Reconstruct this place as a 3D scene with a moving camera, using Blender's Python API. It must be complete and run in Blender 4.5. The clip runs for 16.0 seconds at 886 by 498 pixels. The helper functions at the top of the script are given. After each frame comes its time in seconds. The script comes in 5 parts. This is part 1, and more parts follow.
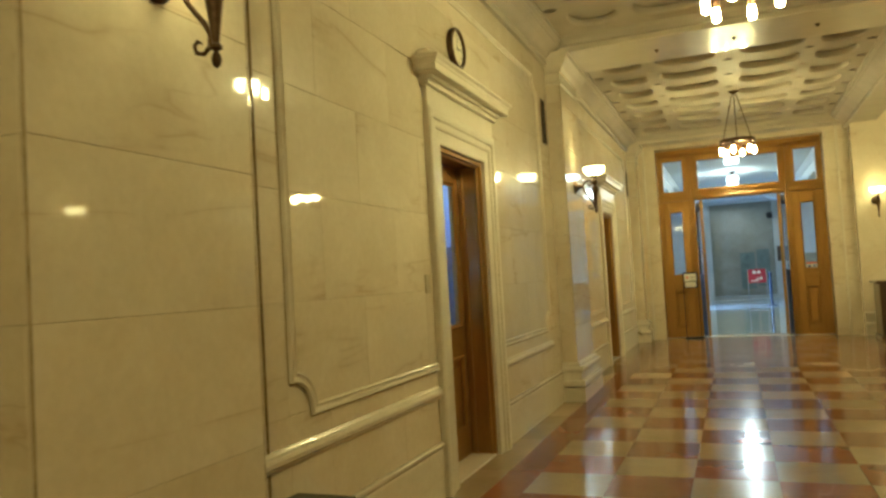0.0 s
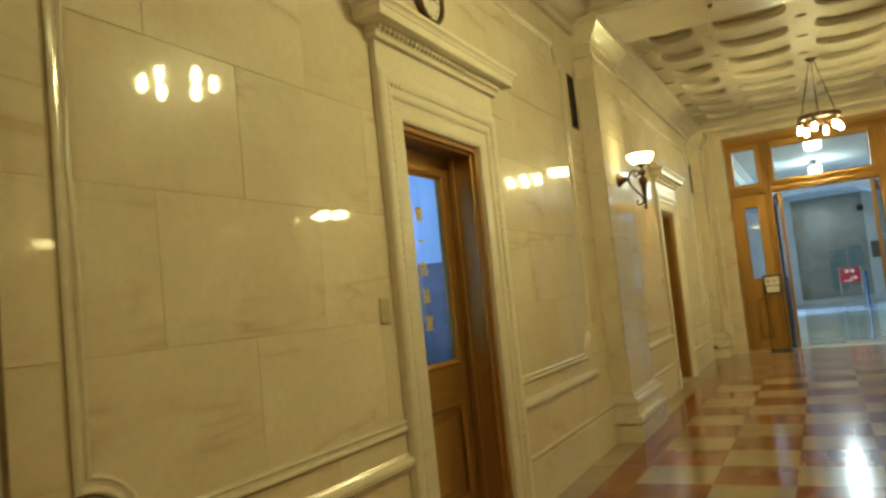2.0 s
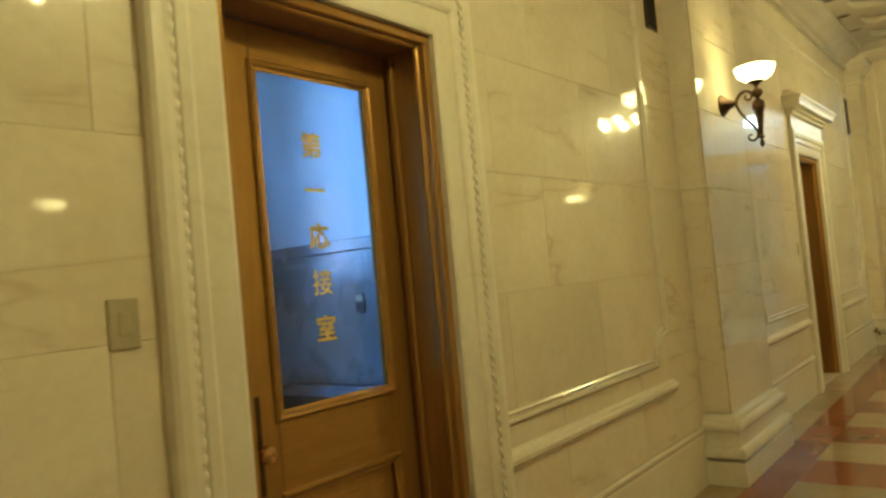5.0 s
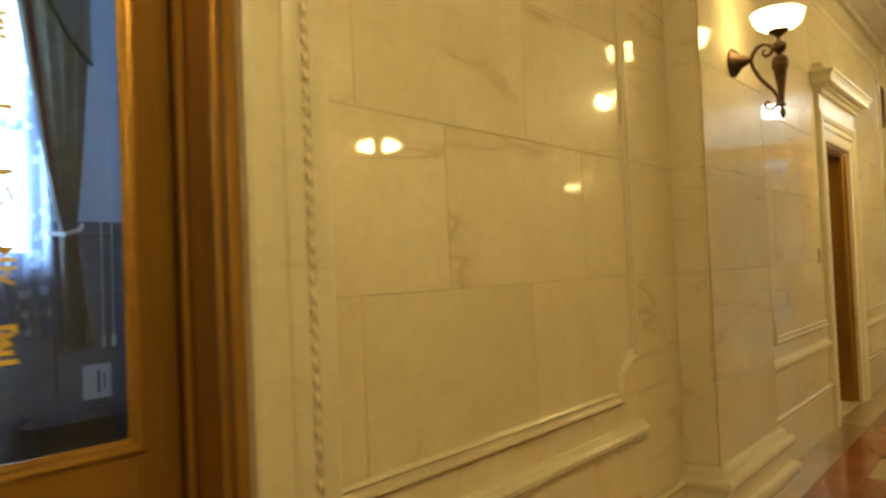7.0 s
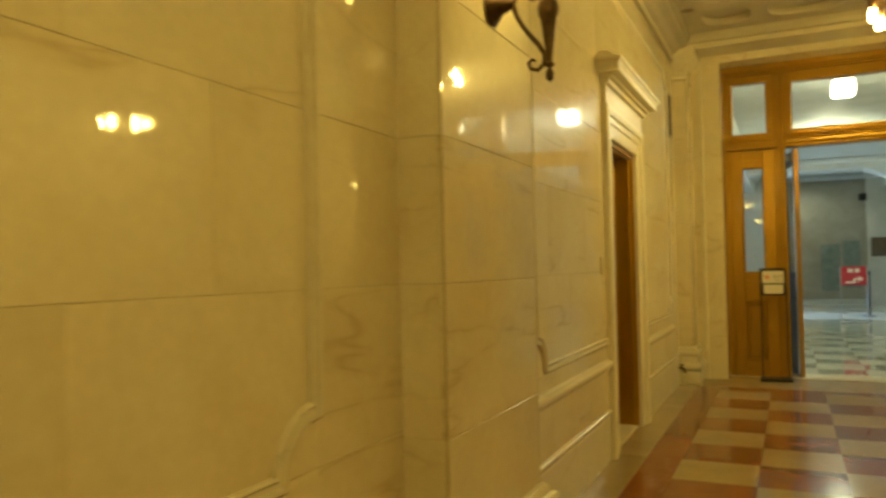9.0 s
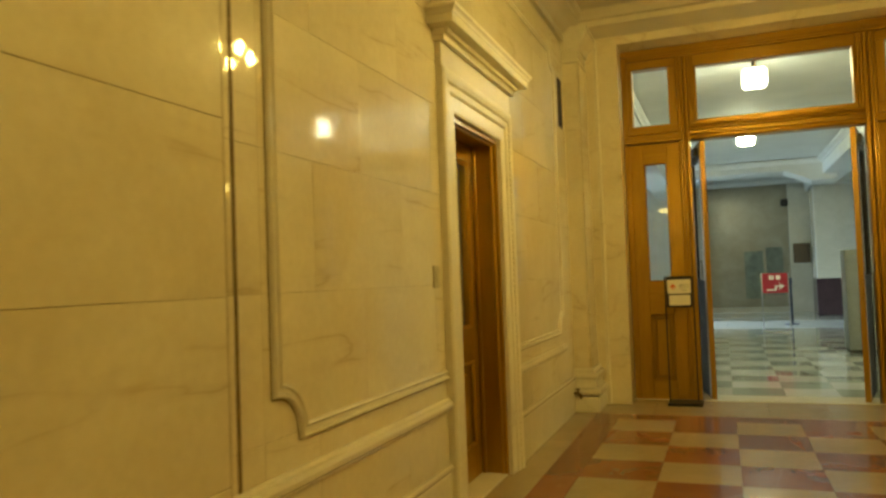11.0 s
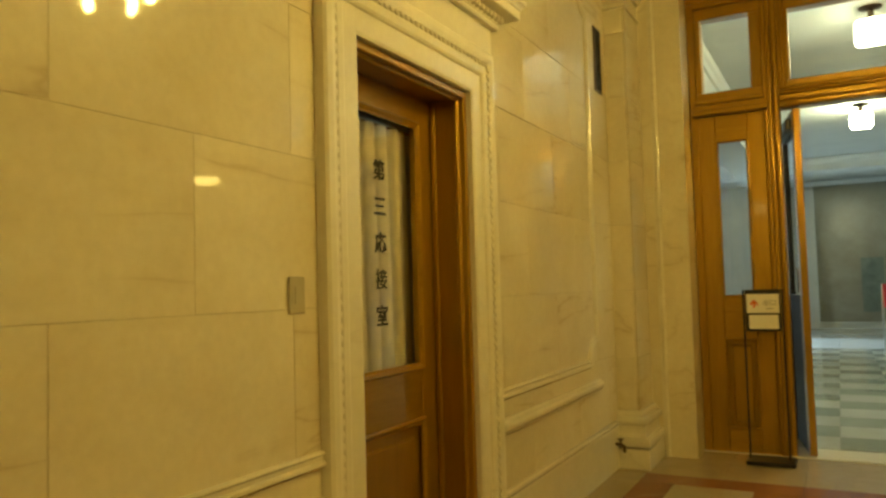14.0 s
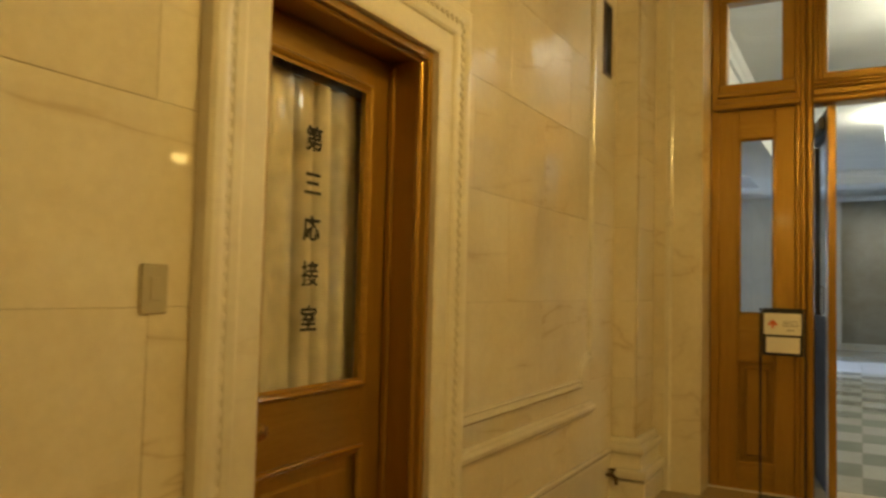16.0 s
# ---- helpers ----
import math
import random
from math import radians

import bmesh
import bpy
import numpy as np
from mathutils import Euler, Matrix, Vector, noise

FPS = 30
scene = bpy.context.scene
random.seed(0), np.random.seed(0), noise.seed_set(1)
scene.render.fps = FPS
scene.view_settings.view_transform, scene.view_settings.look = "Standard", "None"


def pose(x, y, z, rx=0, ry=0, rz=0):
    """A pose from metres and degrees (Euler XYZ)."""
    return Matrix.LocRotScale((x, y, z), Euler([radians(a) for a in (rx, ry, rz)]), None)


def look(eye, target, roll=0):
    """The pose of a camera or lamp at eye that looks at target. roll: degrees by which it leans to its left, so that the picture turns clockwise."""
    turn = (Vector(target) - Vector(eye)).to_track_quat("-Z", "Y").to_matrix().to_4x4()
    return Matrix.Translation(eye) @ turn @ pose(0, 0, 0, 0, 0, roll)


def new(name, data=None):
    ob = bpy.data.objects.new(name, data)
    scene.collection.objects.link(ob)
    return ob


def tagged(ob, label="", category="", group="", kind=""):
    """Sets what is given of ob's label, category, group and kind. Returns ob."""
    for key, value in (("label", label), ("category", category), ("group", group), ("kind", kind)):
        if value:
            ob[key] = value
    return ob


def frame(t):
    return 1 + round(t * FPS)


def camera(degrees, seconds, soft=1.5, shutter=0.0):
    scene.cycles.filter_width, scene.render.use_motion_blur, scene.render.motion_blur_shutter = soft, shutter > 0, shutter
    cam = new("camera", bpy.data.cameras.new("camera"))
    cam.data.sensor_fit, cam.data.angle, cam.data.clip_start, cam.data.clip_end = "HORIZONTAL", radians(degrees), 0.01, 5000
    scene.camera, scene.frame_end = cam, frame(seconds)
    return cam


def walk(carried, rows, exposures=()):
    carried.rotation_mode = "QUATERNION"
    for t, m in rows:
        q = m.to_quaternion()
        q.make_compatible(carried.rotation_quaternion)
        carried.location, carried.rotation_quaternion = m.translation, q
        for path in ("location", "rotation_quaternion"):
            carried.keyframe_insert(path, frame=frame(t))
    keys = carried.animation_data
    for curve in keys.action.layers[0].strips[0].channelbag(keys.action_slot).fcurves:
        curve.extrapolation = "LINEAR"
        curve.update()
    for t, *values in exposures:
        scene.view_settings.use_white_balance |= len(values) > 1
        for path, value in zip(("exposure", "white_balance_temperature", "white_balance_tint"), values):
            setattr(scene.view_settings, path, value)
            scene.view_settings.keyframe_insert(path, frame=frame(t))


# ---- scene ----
cam = camera(61.7, 16.0, soft=2.7, shutter=0.5)
PATH = [
    (0, (1.254, 1.23, 1.438), (0.527, 3.091, 1.528), -3.3),
    (0.5, (1.226, 1.596, 1.433), (0.49, 3.454, 1.522), -4.2),
    (1, (1.237, 1.951, 1.435), (0.466, 3.794, 1.529), -4.9),
    (1.5, (1.231, 2.351, 1.437), (0.405, 4.169, 1.551), -5.7),
    (2, (1.226, 2.762, 1.438), (0.327, 4.542, 1.586), -5.9),
    (2.5, (1.252, 3.106, 1.461), (0.277, 4.844, 1.622), -5.8),
    (3, (1.259, 3.436, 1.466), (0.218, 5.137, 1.619), -5.9),
    (3.5, (1.241, 3.8, 1.471), (0.142, 5.466, 1.598), -5.8),
    (6, (0.93, 5.453, 1.471), (-0.349, 6.989, 1.536), -4.2),
    (6.5, (0.86, 5.731, 1.471), (-0.429, 7.26, 1.528), -3.3),
    (7, (0.775, 6.086, 1.452), (-0.481, 7.641, 1.506), -2.4),
    (7.5, (0.69, 6.342, 1.454), (-0.48, 7.963, 1.5), -1.8),
    (8, (0.629, 6.612, 1.428), (-0.447, 8.296, 1.486), -1.4),
    (8.5, (0.622, 6.929, 1.435), (-0.358, 8.672, 1.486), -1.1),
    (9, (0.592, 7.396, 1.441), (-0.255, 9.207, 1.493), -1.2),
    (9.5, (0.625, 7.819, 1.417), (-0.09, 9.685, 1.481), -1.8),
    (12, (0.97, 9.602, 1.417), (0.262, 11.47, 1.512), -2.2),
    (12.5, (0.995, 9.913, 1.431), (0.233, 11.759, 1.535), -1.9),
    (13, (0.99, 10.254, 1.439), (0.175, 12.077, 1.55), -1.9),
    (13.5, (0.964, 10.58, 1.443), (0.094, 12.377, 1.552), -1.8),
    (14, (0.938, 10.854, 1.446), (0.0, 12.618, 1.55), -1.6),
    (14.5, (0.946, 11.071, 1.439), (-0.084, 12.782, 1.547), -1.2),
    (15, (0.952, 11.261, 1.44), (-0.153, 12.925, 1.55), -0.3),
    (15.5, (0.909, 11.423, 1.446), (-0.18, 13.097, 1.552), 0.6),
    (16, (0.87, 11.552, 1.458), (-0.111, 13.292, 1.558), 1.4),
]
# ---- exposure follows the camera's own drift ----
EXPO = [(0.0, 0.22, 4900, 13), (3.5, 0.17, 4900, 11), (6.0, 0.2, 4900, 10), (6.5, 0.22, 5050, 16), (7.0, 0.2, 5750, 23), (8.0, 0.04, 6500, 16), (8.5, 0.0, 6800, 4), (9.5, 0.02, 7500, 4), (12.0, -0.08, 7200, 4), (12.5, -0.1, 7350, 8), (14.0, -0.12, 7250, 3), (15.0, -0.2, 7200, -4), (15.5, -0.19, 7200, 1), (16.0, -0.26, 6600, 25)]
walk(cam, [(t, look(eye, target, roll)) for t, eye, target, roll in PATH], EXPO)

# ---- world ----
world = bpy.data.worlds.new("sky")
scene.world = world
world.use_nodes = True
wn = world.node_tree
sky = wn.nodes.new("ShaderNodeTexSky")
sky.sky_type, sky.sun_disc, sky.sun_elevation, sky.sun_rotation = "NISHITA", False, radians(40), radians(120)
wn.links.new(sky.outputs[0], wn.nodes["Background"].inputs[0])
wn.nodes["Background"].inputs[1].default_value = 0.1

# ---- plan, metres ----
WX = -0.66          # face of the corridor's west wall
CX = 1.43           # centre line
RX = 3.52           # line of the east piers
PX = 0.173          # projection of the pilasters
DOORS = (6.636, 13.664)
PIL = ((2.66, 3.67), (9.71, 10.715), (16.74, 17.2))
CEIL = 4.22
SOFFIT = 4.02
ENDY = 17.6         # plane of the wooden screen
JAMBY = 17.2        # face of the marble round it
HALLY = 34.2        # far wall of the hall beyond
WARM = (1.0, 0.74, 0.205)
COOL = (0.95, 1.0, 0.72)


def lamp(name, kind, place, watts, colour, size=0.1, target=None, spread=None):
    d = bpy.data.lights.new(name, kind)
    d.energy, d.color = watts, colour
    if kind == "POINT":
        d.shadow_soft_size = size
    else:
        d.shape, d.size, d.size_y = "RECTANGLE", size[0], size[1]
        if spread:
            d.spread = radians(spread)
    ob = new(name, d)
    ob.matrix_world = look(place, target) if target else Matrix.Translation(place)
    return ob


# ---- daylight in the reception room's window and in an added hall window; the other lamps are the glowing shades themselves ----
lamp("window_light", "AREA", (-3.80, 7.23, 2.29), 75, (0.30, 0.56, 1.0), (1.2, 1.4), (0, 7.4, 1.2))
# Unseen hall window, added to the west; its narrow spread misses the corridor.
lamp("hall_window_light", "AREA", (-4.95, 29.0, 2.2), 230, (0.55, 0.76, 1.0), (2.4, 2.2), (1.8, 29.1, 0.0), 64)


# ---- materials ----
def material(name):
    m = bpy.data.materials.new(name)
    m.use_nodes = True
    return m, m.node_tree.nodes, m.node_tree.links, m.node_tree.nodes["Principled BSDF"]


def ramp(nodes, stops):
    r = nodes.new("ShaderNodeValToRGB")
    e = r.color_ramp.elements
    while len(e) < len(stops):
        e.new(0.5)
    for el, (p, c) in zip(e, stops):
        el.position, el.color = p, (*c, 1)
    return r


def mixer(nodes, links, kind, fac, a, b):
    n = nodes.new("ShaderNodeMix")
    n.data_type, n.blend_type = "RGBA", kind
    for sock, v in ((n.inputs[0], fac), (n.inputs[6], a), (n.inputs[7], b)):
        if isinstance(v, (int, float)):
            sock.default_value = v
        elif isinstance(v, tuple):
            sock.default_value = (*v, 1)
        else:
            links.new(v, sock)
    return n.outputs[2]


def noise_tex(nodes, links, coord, scale, detail=4, rough=0.55, dist=0.0):
    n = nodes.new("ShaderNodeTexNoise")
    n.inputs["Scale"].default_value, n.inputs["Detail"].default_value = scale, detail
    n.inputs["Roughness"].default_value, n.inputs["Distortion"].default_value = rough, dist
    links.new(coord, n.inputs["Vector"])
    return n.outputs[0]


def mapped(nodes, links, scale=(1, 1, 1), shift=True):
    """Object coordinates, shifted by chance from piece to piece."""
    tc, mp = nodes.new("ShaderNodeTexCoord"), nodes.new("ShaderNodeMapping")
    mp.inputs["Scale"].default_value = scale
    links.new(tc.outputs["Object"], mp.inputs["Vector"])
    if shift:
        oi, mu = nodes.new("ShaderNodeObjectInfo"), nodes.new("ShaderNodeVectorMath")
        mu.operation = "MULTIPLY"
        cb = nodes.new("ShaderNodeCombineXYZ")
        for k in range(3):
            links.new(oi.outputs["Random"], cb.inputs[k])
        links.new(cb.outputs[0], mu.inputs[0])
        mu.inputs[1].default_value = (37.0, 53.0, 71.0)
        links.new(mu.outputs[0], mp.inputs["Location"])
    return mp.outputs[0]


def bump(nodes, links, bsdf, height, strength, dist=0.01):
    b = nodes.new("ShaderNodeBump")
    b.inputs["Strength"].default_value, b.inputs["Distance"].default_value = strength, dist
    links.new(height, b.inputs["Height"])
    links.new(b.outputs[0], bsdf.inputs["Normal"])


def marble(name, base, light, vein, rough=0.1, veins=0.5, tone=0.12, wave=0.04, spots=0.0, polish=0.0):
    m, n, l, p = material(name)
    co = mapped(n, l)
    cloud = ramp(n, [(0.3, base), (0.7, light)])
    l.new(noise_tex(n, l, co, 1.6, 5, 0.6, 0.6), cloud.inputs[0])
    # thin wandering veins, broken by a second noise
    v = ramp(n, [(0.470, (0, 0, 0)), (0.492, (0.30, 0.30, 0.30)), (0.5, (1, 1, 1)), (0.506, (0.30, 0.30, 0.30)), (0.535, (0, 0, 0))])
    cv = mapped(n, l, (1.0, 0.32, 2.2))
    l.new(noise_tex(n, l, cv, 0.95, 4, 0.48, 0.35), v.inputs[0])
    gate = ramp(n, [(0.41, (0, 0, 0)), (0.58, (1, 1, 1))])
    l.new(noise_tex(n, l, co, 2.1, 3), gate.inputs[0])
    k = n.new("ShaderNodeMath")
    k.operation = "MULTIPLY"
    l.new(v.outputs[0], k.inputs[0])
    l.new(gate.outputs[0], k.inputs[1])
    k2 = n.new("ShaderNodeMath")
    k2.operation = "MULTIPLY"
    k2.inputs[1].default_value = veins
    l.new(k.outputs[0], k2.inputs[0])
    c = mixer(n, l, "MIX", k2.outputs[0], cloud.outputs[0], vein)
    # fine grain and tone from piece to piece
    g = ramp(n, [(0.3, (0.93, 0.92, 0.9)), (0.7, (1.0, 1.0, 1.0))])
    l.new(noise_tex(n, l, co, 26, 4, 0.65), g.inputs[0])
    c = mixer(n, l, "MULTIPLY", 1.0, c, g.outputs[0])
    oi = n.new("ShaderNodeObjectInfo")
    t = ramp(n, [(0.0, (1 - tone, 1 - tone, 1 - tone * 1.2)), (1.0, (1, 1, 1))])
    l.new(oi.outputs["Random"], t.inputs[0])
    c = mixer(n, l, "MULTIPLY", 1.0, c, t.outputs[0])
    if spots:
        s = ramp(n, [(0.62, (0, 0, 0)), (0.74, (1, 1, 1))])
        l.new(noise_tex(n, l, co, 7, 6, 0.7), s.inputs[0])
        sm = n.new("ShaderNodeMath")
        sm.operation = "MULTIPLY"
        sm.inputs[1].default_value = spots
        l.new(s.outputs[0], sm.inputs[0])
        c = mixer(n, l, "MIX", sm.outputs[0], c, vein)
    l.new(c, p.inputs["Base Color"])
    rr = n.new("ShaderNodeMapRange")
    rr.inputs["To Min"].default_value, rr.inputs["To Max"].default_value = rough * 0.7, rough * 1.5
    l.new(noise_tex(n, l, co, 3, 4), rr.inputs["Value"])
    l.new(rr.outputs[0], p.inputs["Roughness"])
    p.inputs["IOR"].default_value = 1.52
    if polish:
        p.inputs["Coat Weight"].default_value, p.inputs["Coat Roughness"].default_value = polish, 0.26
    bump(n, l, p, noise_tex(n, l, co, 2.2, 2), wave, 0.02)
    return m


def woodlike(name, dark, light, rough=0.3, along=(9, 9, 0.8), coat=0.8, sheen=0.3):
    m, n, l, p = material(name)
    co = mapped(n, l, along)
    r = ramp(n, [(0.25, dark), (0.75, light)])
    l.new(noise_tex(n, l, co, 3.2, 7, 0.62, 0.8), r.inputs[0])
    f = ramp(n, [(0.35, (0.78, 0.74, 0.7)), (0.6, (1, 1, 1))])
    l.new(noise_tex(n, l, mapped(n, l, (along[0] * 6, along[1] * 6, along[2] * 1.5)), 4, 3), f.inputs[0])
    c = mixer(n, l, "MULTIPLY", 0.25, r.outputs[0], f.outputs[0])
    l.new(c, p.inputs["Base Color"])
    p.inputs["Roughness"].default_value = rough
    p.inputs["Coat Weight"].default_value, p.inputs["Coat Roughness"].default_value = coat, 0.08
    p.inputs["Metallic"].default_value = sheen
    bump(n, l, p, r.outputs[0], 0.012, 0.002)
    return m


def plain(name, colour, rough=0.5, metal=0.0, vary=0.15, scale=9.0, relief=0.05, coat=0.0):
    m, n, l, p = material(name)
    co = mapped(n, l)
    a = tuple(c * (1 - vary) for c in colour)
    b = tuple(min(1, c * (1 + vary * 0.6)) for c in colour)
    r = ramp(n, [(0.3, a), (0.7, b)])
    l.new(noise_tex(n, l, co, scale, 5, 0.6), r.inputs[0])
    l.new(r.outputs[0], p.inputs["Base Color"])
    rr = n.new("ShaderNodeMapRange")
    rr.inputs["To Min"].default_value, rr.inputs["To Max"].default_value = rough * 0.8, min(1, rough * 1.25)
    l.new(noise_tex(n, l, co, scale * 3, 3), rr.inputs["Value"])
    l.new(rr.outputs[0], p.inputs["Roughness"])
    p.inputs["Metallic"].default_value, p.inputs["Coat Weight"].default_value = metal, coat
    if relief:
        bump(n, l, p, noise_tex(n, l, co, scale * 4, 4), relief, 0.004)
    return m


def glow(name, colour, strength):
    m, n, l, p = material(name)
    p.inputs["Base Color"].default_value = (0.9, 0.88, 0.82, 1)
    p.inputs["Emission Color"].default_value = (*colour, 1)
    p.inputs["Emission Strength"].default_value = strength
    p.inputs["Roughness"].default_value = 0.3
    return m


def clear_glass(name, tint=(1, 1, 1), rough=0.0):
    m, n, l, p = material(name)
    p.inputs["Base Color"].default_value = (*tint, 1)
    p.inputs["Transmission Weight"].default_value = 1.0
    p.inputs["Roughness"].default_value = rough
    p.inputs["IOR"].default_value = 1.45
    return m


M_WALL = marble("cream_marble", (0.73, 0.64, 0.46), (0.82, 0.75, 0.59), (0.45, 0.32, 0.16), 0.032, 0.46, 0.08, 0.008, 0.08, 0.22)
M_TRIM = marble("cream_marble_trim", (0.72, 0.66, 0.52), (0.80, 0.75, 0.62), (0.42, 0.33, 0.2), 0.13, 0.25, 0.06, 0.02)
M_CARVED = marble("carved_cream_marble", (0.72, 0.66, 0.52), (0.80, 0.75, 0.62), (0.42, 0.33, 0.2), 0.36, 0.2, 0.05, 0.02)
M_CREAM = marble("floor_cream_marble", (0.37, 0.285, 0.17), (0.45, 0.355, 0.23), (0.33, 0.22, 0.12), 0.12, 0.3, 0.18, 0.015, 0.1)
M_RED = marble("floor_red_marble", (0.235, 0.082, 0.036), (0.31, 0.122, 0.056), (0.5, 0.33, 0.2), 0.12, 0.35, 0.22, 0.015, 0.15)
for m in (M_CREAM, M_RED):   # worn polish
    m.node_tree.nodes["Principled BSDF"].inputs["Specular IOR Level"].default_value = 0.28
M_HALLF = marble("hall_floor_light", (0.55, 0.56, 0.5), (0.66, 0.66, 0.6), (0.4, 0.38, 0.3), 0.06, 0.2, 0.12, 0.02)
M_HALFD = marble("hall_floor_dark", (0.30, 0.32, 0.28), (0.4, 0.42, 0.37), (0.5, 0.48, 0.4), 0.06, 0.2, 0.15, 0.02)
M_HALLW = marble("hall_wall_marble", (0.33, 0.31, 0.24), (0.42, 0.40, 0.32), (0.28, 0.25, 0.18), 0.2, 0.3, 0.08, 0.005, 0.05)
M_HALLP = marble("hall_pale_marble", (0.62, 0.61, 0.52), (0.72, 0.70, 0.61), (0.38, 0.36, 0.27), 0.12, 0.2, 0.08, 0.01)
# Paler marble: the band of daylight across the hall floor is in its colour.
M_HALLLIT = marble("hall_floor_lit_band", (0.70, 0.72, 0.70), (0.78, 0.80, 0.78), (0.5, 0.5, 0.46), 0.08, 0.15, 0.06, 0.01)
M_JOINT = plain("joint_mortar", (0.50, 0.42, 0.28), 0.8, vary=0.3)
M_PLASTER = plain("cream_plaster", (0.51, 0.46, 0.36), 0.55, vary=0.1, scale=2.5, relief=0.12)
M_GLOSSP = plain("gloss_cream_paint", (0.66, 0.60, 0.47), 0.3, vary=0.08, scale=2.5, relief=0.03, coat=0.25)
M_WHITE = plain("white_plaster", (0.72, 0.73, 0.70), 0.7, vary=0.06, scale=2.0, relief=0.1)
M_OAK = woodlike("varnished_oak", (0.355, 0.188, 0.021), (0.45, 0.255, 0.034), 0.31, coat=0.5, sheen=0.62)
M_OAKH = woodlike("varnished_oak_rail", (0.355, 0.188, 0.021), (0.45, 0.255, 0.034), 0.31, (0.8, 0.8, 9), 0.5, 0.62)
M_DARKW = woodlike("dark_walnut", (0.03, 0.016, 0.009), (0.075, 0.04, 0.02), 0.3, sheen=0.0)
M_BRONZE = plain("dark_bronze", (0.10, 0.06, 0.032), 0.38, 0.85, 0.4, 30, 0.1)
M_BRASS = plain("brass", (0.62, 0.42, 0.16), 0.25, 1.0, 0.2, 20, 0.05)
M_BLACK = plain("black_metal", (0.018, 0.017, 0.016), 0.42, 0.2, 0.3, 20, 0.05)
M_LEAF = plain("black_door_panel", (0.012, 0.011, 0.010), 0.62, 0.0, 0.3, 20, 0.05)
M_NAVY = plain("navy_barrier", (0.03, 0.045, 0.085), 0.35, 0.2, 0.2, 20, 0.0)
M_STEEL = plain("brushed_steel", (0.45, 0.46, 0.47), 0.3, 0.9, 0.15, 20, 0.05)
M_SEAM = plain("brown_joint", (0.42, 0.33, 0.19), 0.7, vary=0.4)
M_RAW = plain("unpolished_brown_edge", (0.20, 0.135, 0.055), 0.75, vary=0.4)
M_GREYM = plain("grey_closer", (0.12, 0.12, 0.11), 0.4, 0.3)
M_SLOTSHADE = plain("painted_slot_shade", (0.012, 0.010, 0.008), 0.8, vary=0.3)
M_PLATE = plain("ivory_switch_plate", (0.42, 0.37, 0.24), 0.4, vary=0.08, scale=20)
M_PAPER = plain("white_paper", (0.78, 0.75, 0.68), 0.7, vary=0.04, scale=15, relief=0)
M_REDP = plain("red_sign_board", (0.45, 0.02, 0.05), 0.4, vary=0.08, scale=10, relief=0)
M_REDINK = plain("red_ink", (0.7, 0.16, 0.07), 0.6, vary=0.05, relief=0)
M_GREYINK = plain("grey_ink", (0.3, 0.28, 0.25), 0.6, vary=0.1, relief=0)
M_WHITEINK = plain("white_ink", (0.85, 0.82, 0.8), 0.6, vary=0.03, relief=0)
M_GOLDINK = plain("gold_lettering", (0.80, 0.58, 0.06), 0.45, 0.0, 0.12, 30, 0)
M_BLACKINK = plain("black_lettering", (0.02, 0.018, 0.014), 0.5, 0, 0.2, 30, 0)
M_CURTAIN = plain("cream_curtain", (0.80, 0.72, 0.54), 0.85, vary=0.15, scale=14, relief=0.2)
M_DRAPE = plain("olive_drape", (0.36, 0.31, 0.21), 0.85, vary=0.2, scale=14, relief=0.2)
M_RUSSET = plain("russet_cloth", (0.34, 0.11, 0.06), 0.85, vary=0.2, scale=14, relief=0.2)
M_FRINGE = plain("green_fringe", (0.05, 0.075, 0.02), 0.9, vary=0.3, scale=40, relief=0.3)
M_BLUEWALL = plain("pale_room_wall", (0.62, 0.66, 0.68), 0.6, vary=0.06, scale=3)
M_DADO = marble("grey_dado", (0.17, 0.17, 0.165), (0.25, 0.245, 0.23), (0.15, 0.14, 0.13), 0.25, 0.2, 0.1, 0.02)
M_SOFA = plain("black_leather", (0.015, 0.015, 0.016), 0.35, vary=0.3, scale=12, relief=0.3)
M_CARPET = plain("grey_carpet", (0.055, 0.05, 0.045), 0.95, vary=0.25, scale=40, relief=0.4)
M_GLASS = clear_glass("window_glass")
M_SHADE = glow("lit_opal_shade", WARM, 16.0)
M_BULB = glow("lit_opal_bulb", WARM, 310.0)
M_COOLLAMP = glow("lit_square_diffuser", COOL, 88.0)
M_SKY = glow("daylight_outside", (0.50, 0.74, 1.0), 4.5)
M_CLOCK = plain("clock_dial", (0.70, 0.66, 0.52), 0.4, vary=0.05, scale=8, relief=0)
M_GREEN = plain("grey_green_poster", (0.20, 0.235, 0.19), 0.5, vary=0.25, scale=6, relief=0)
M_VIOLET = plain("dark_plum_panel", (0.06, 0.035, 0.045), 0.15, vary=0.2, scale=4)


# ---- mesh helpers ----
def box(bm, x0, x1, y0, y1, z0, z1, bevel=0.0):
    vs = [bm.verts.new(p) for p in ((x0, y0, z0), (x1, y0, z0), (x1, y1, z0), (x0, y1, z0), (x0, y0, z1), (x1, y0, z1), (x1, y1, z1), (x0, y1, z1))]
    fs = [bm.faces.new([vs[i] for i in q]) for q in ((3, 2, 1, 0), (4, 5, 6, 7), (0, 1, 5, 4), (1, 2, 6, 5), (2, 3, 7, 6), (3, 0, 4, 7))]
    if bevel:
        es = list({e for f in fs for e in f.edges})
        bmesh.ops.bevel(bm, geom=es, offset=bevel, segments=1, affect="EDGES")
    return bm


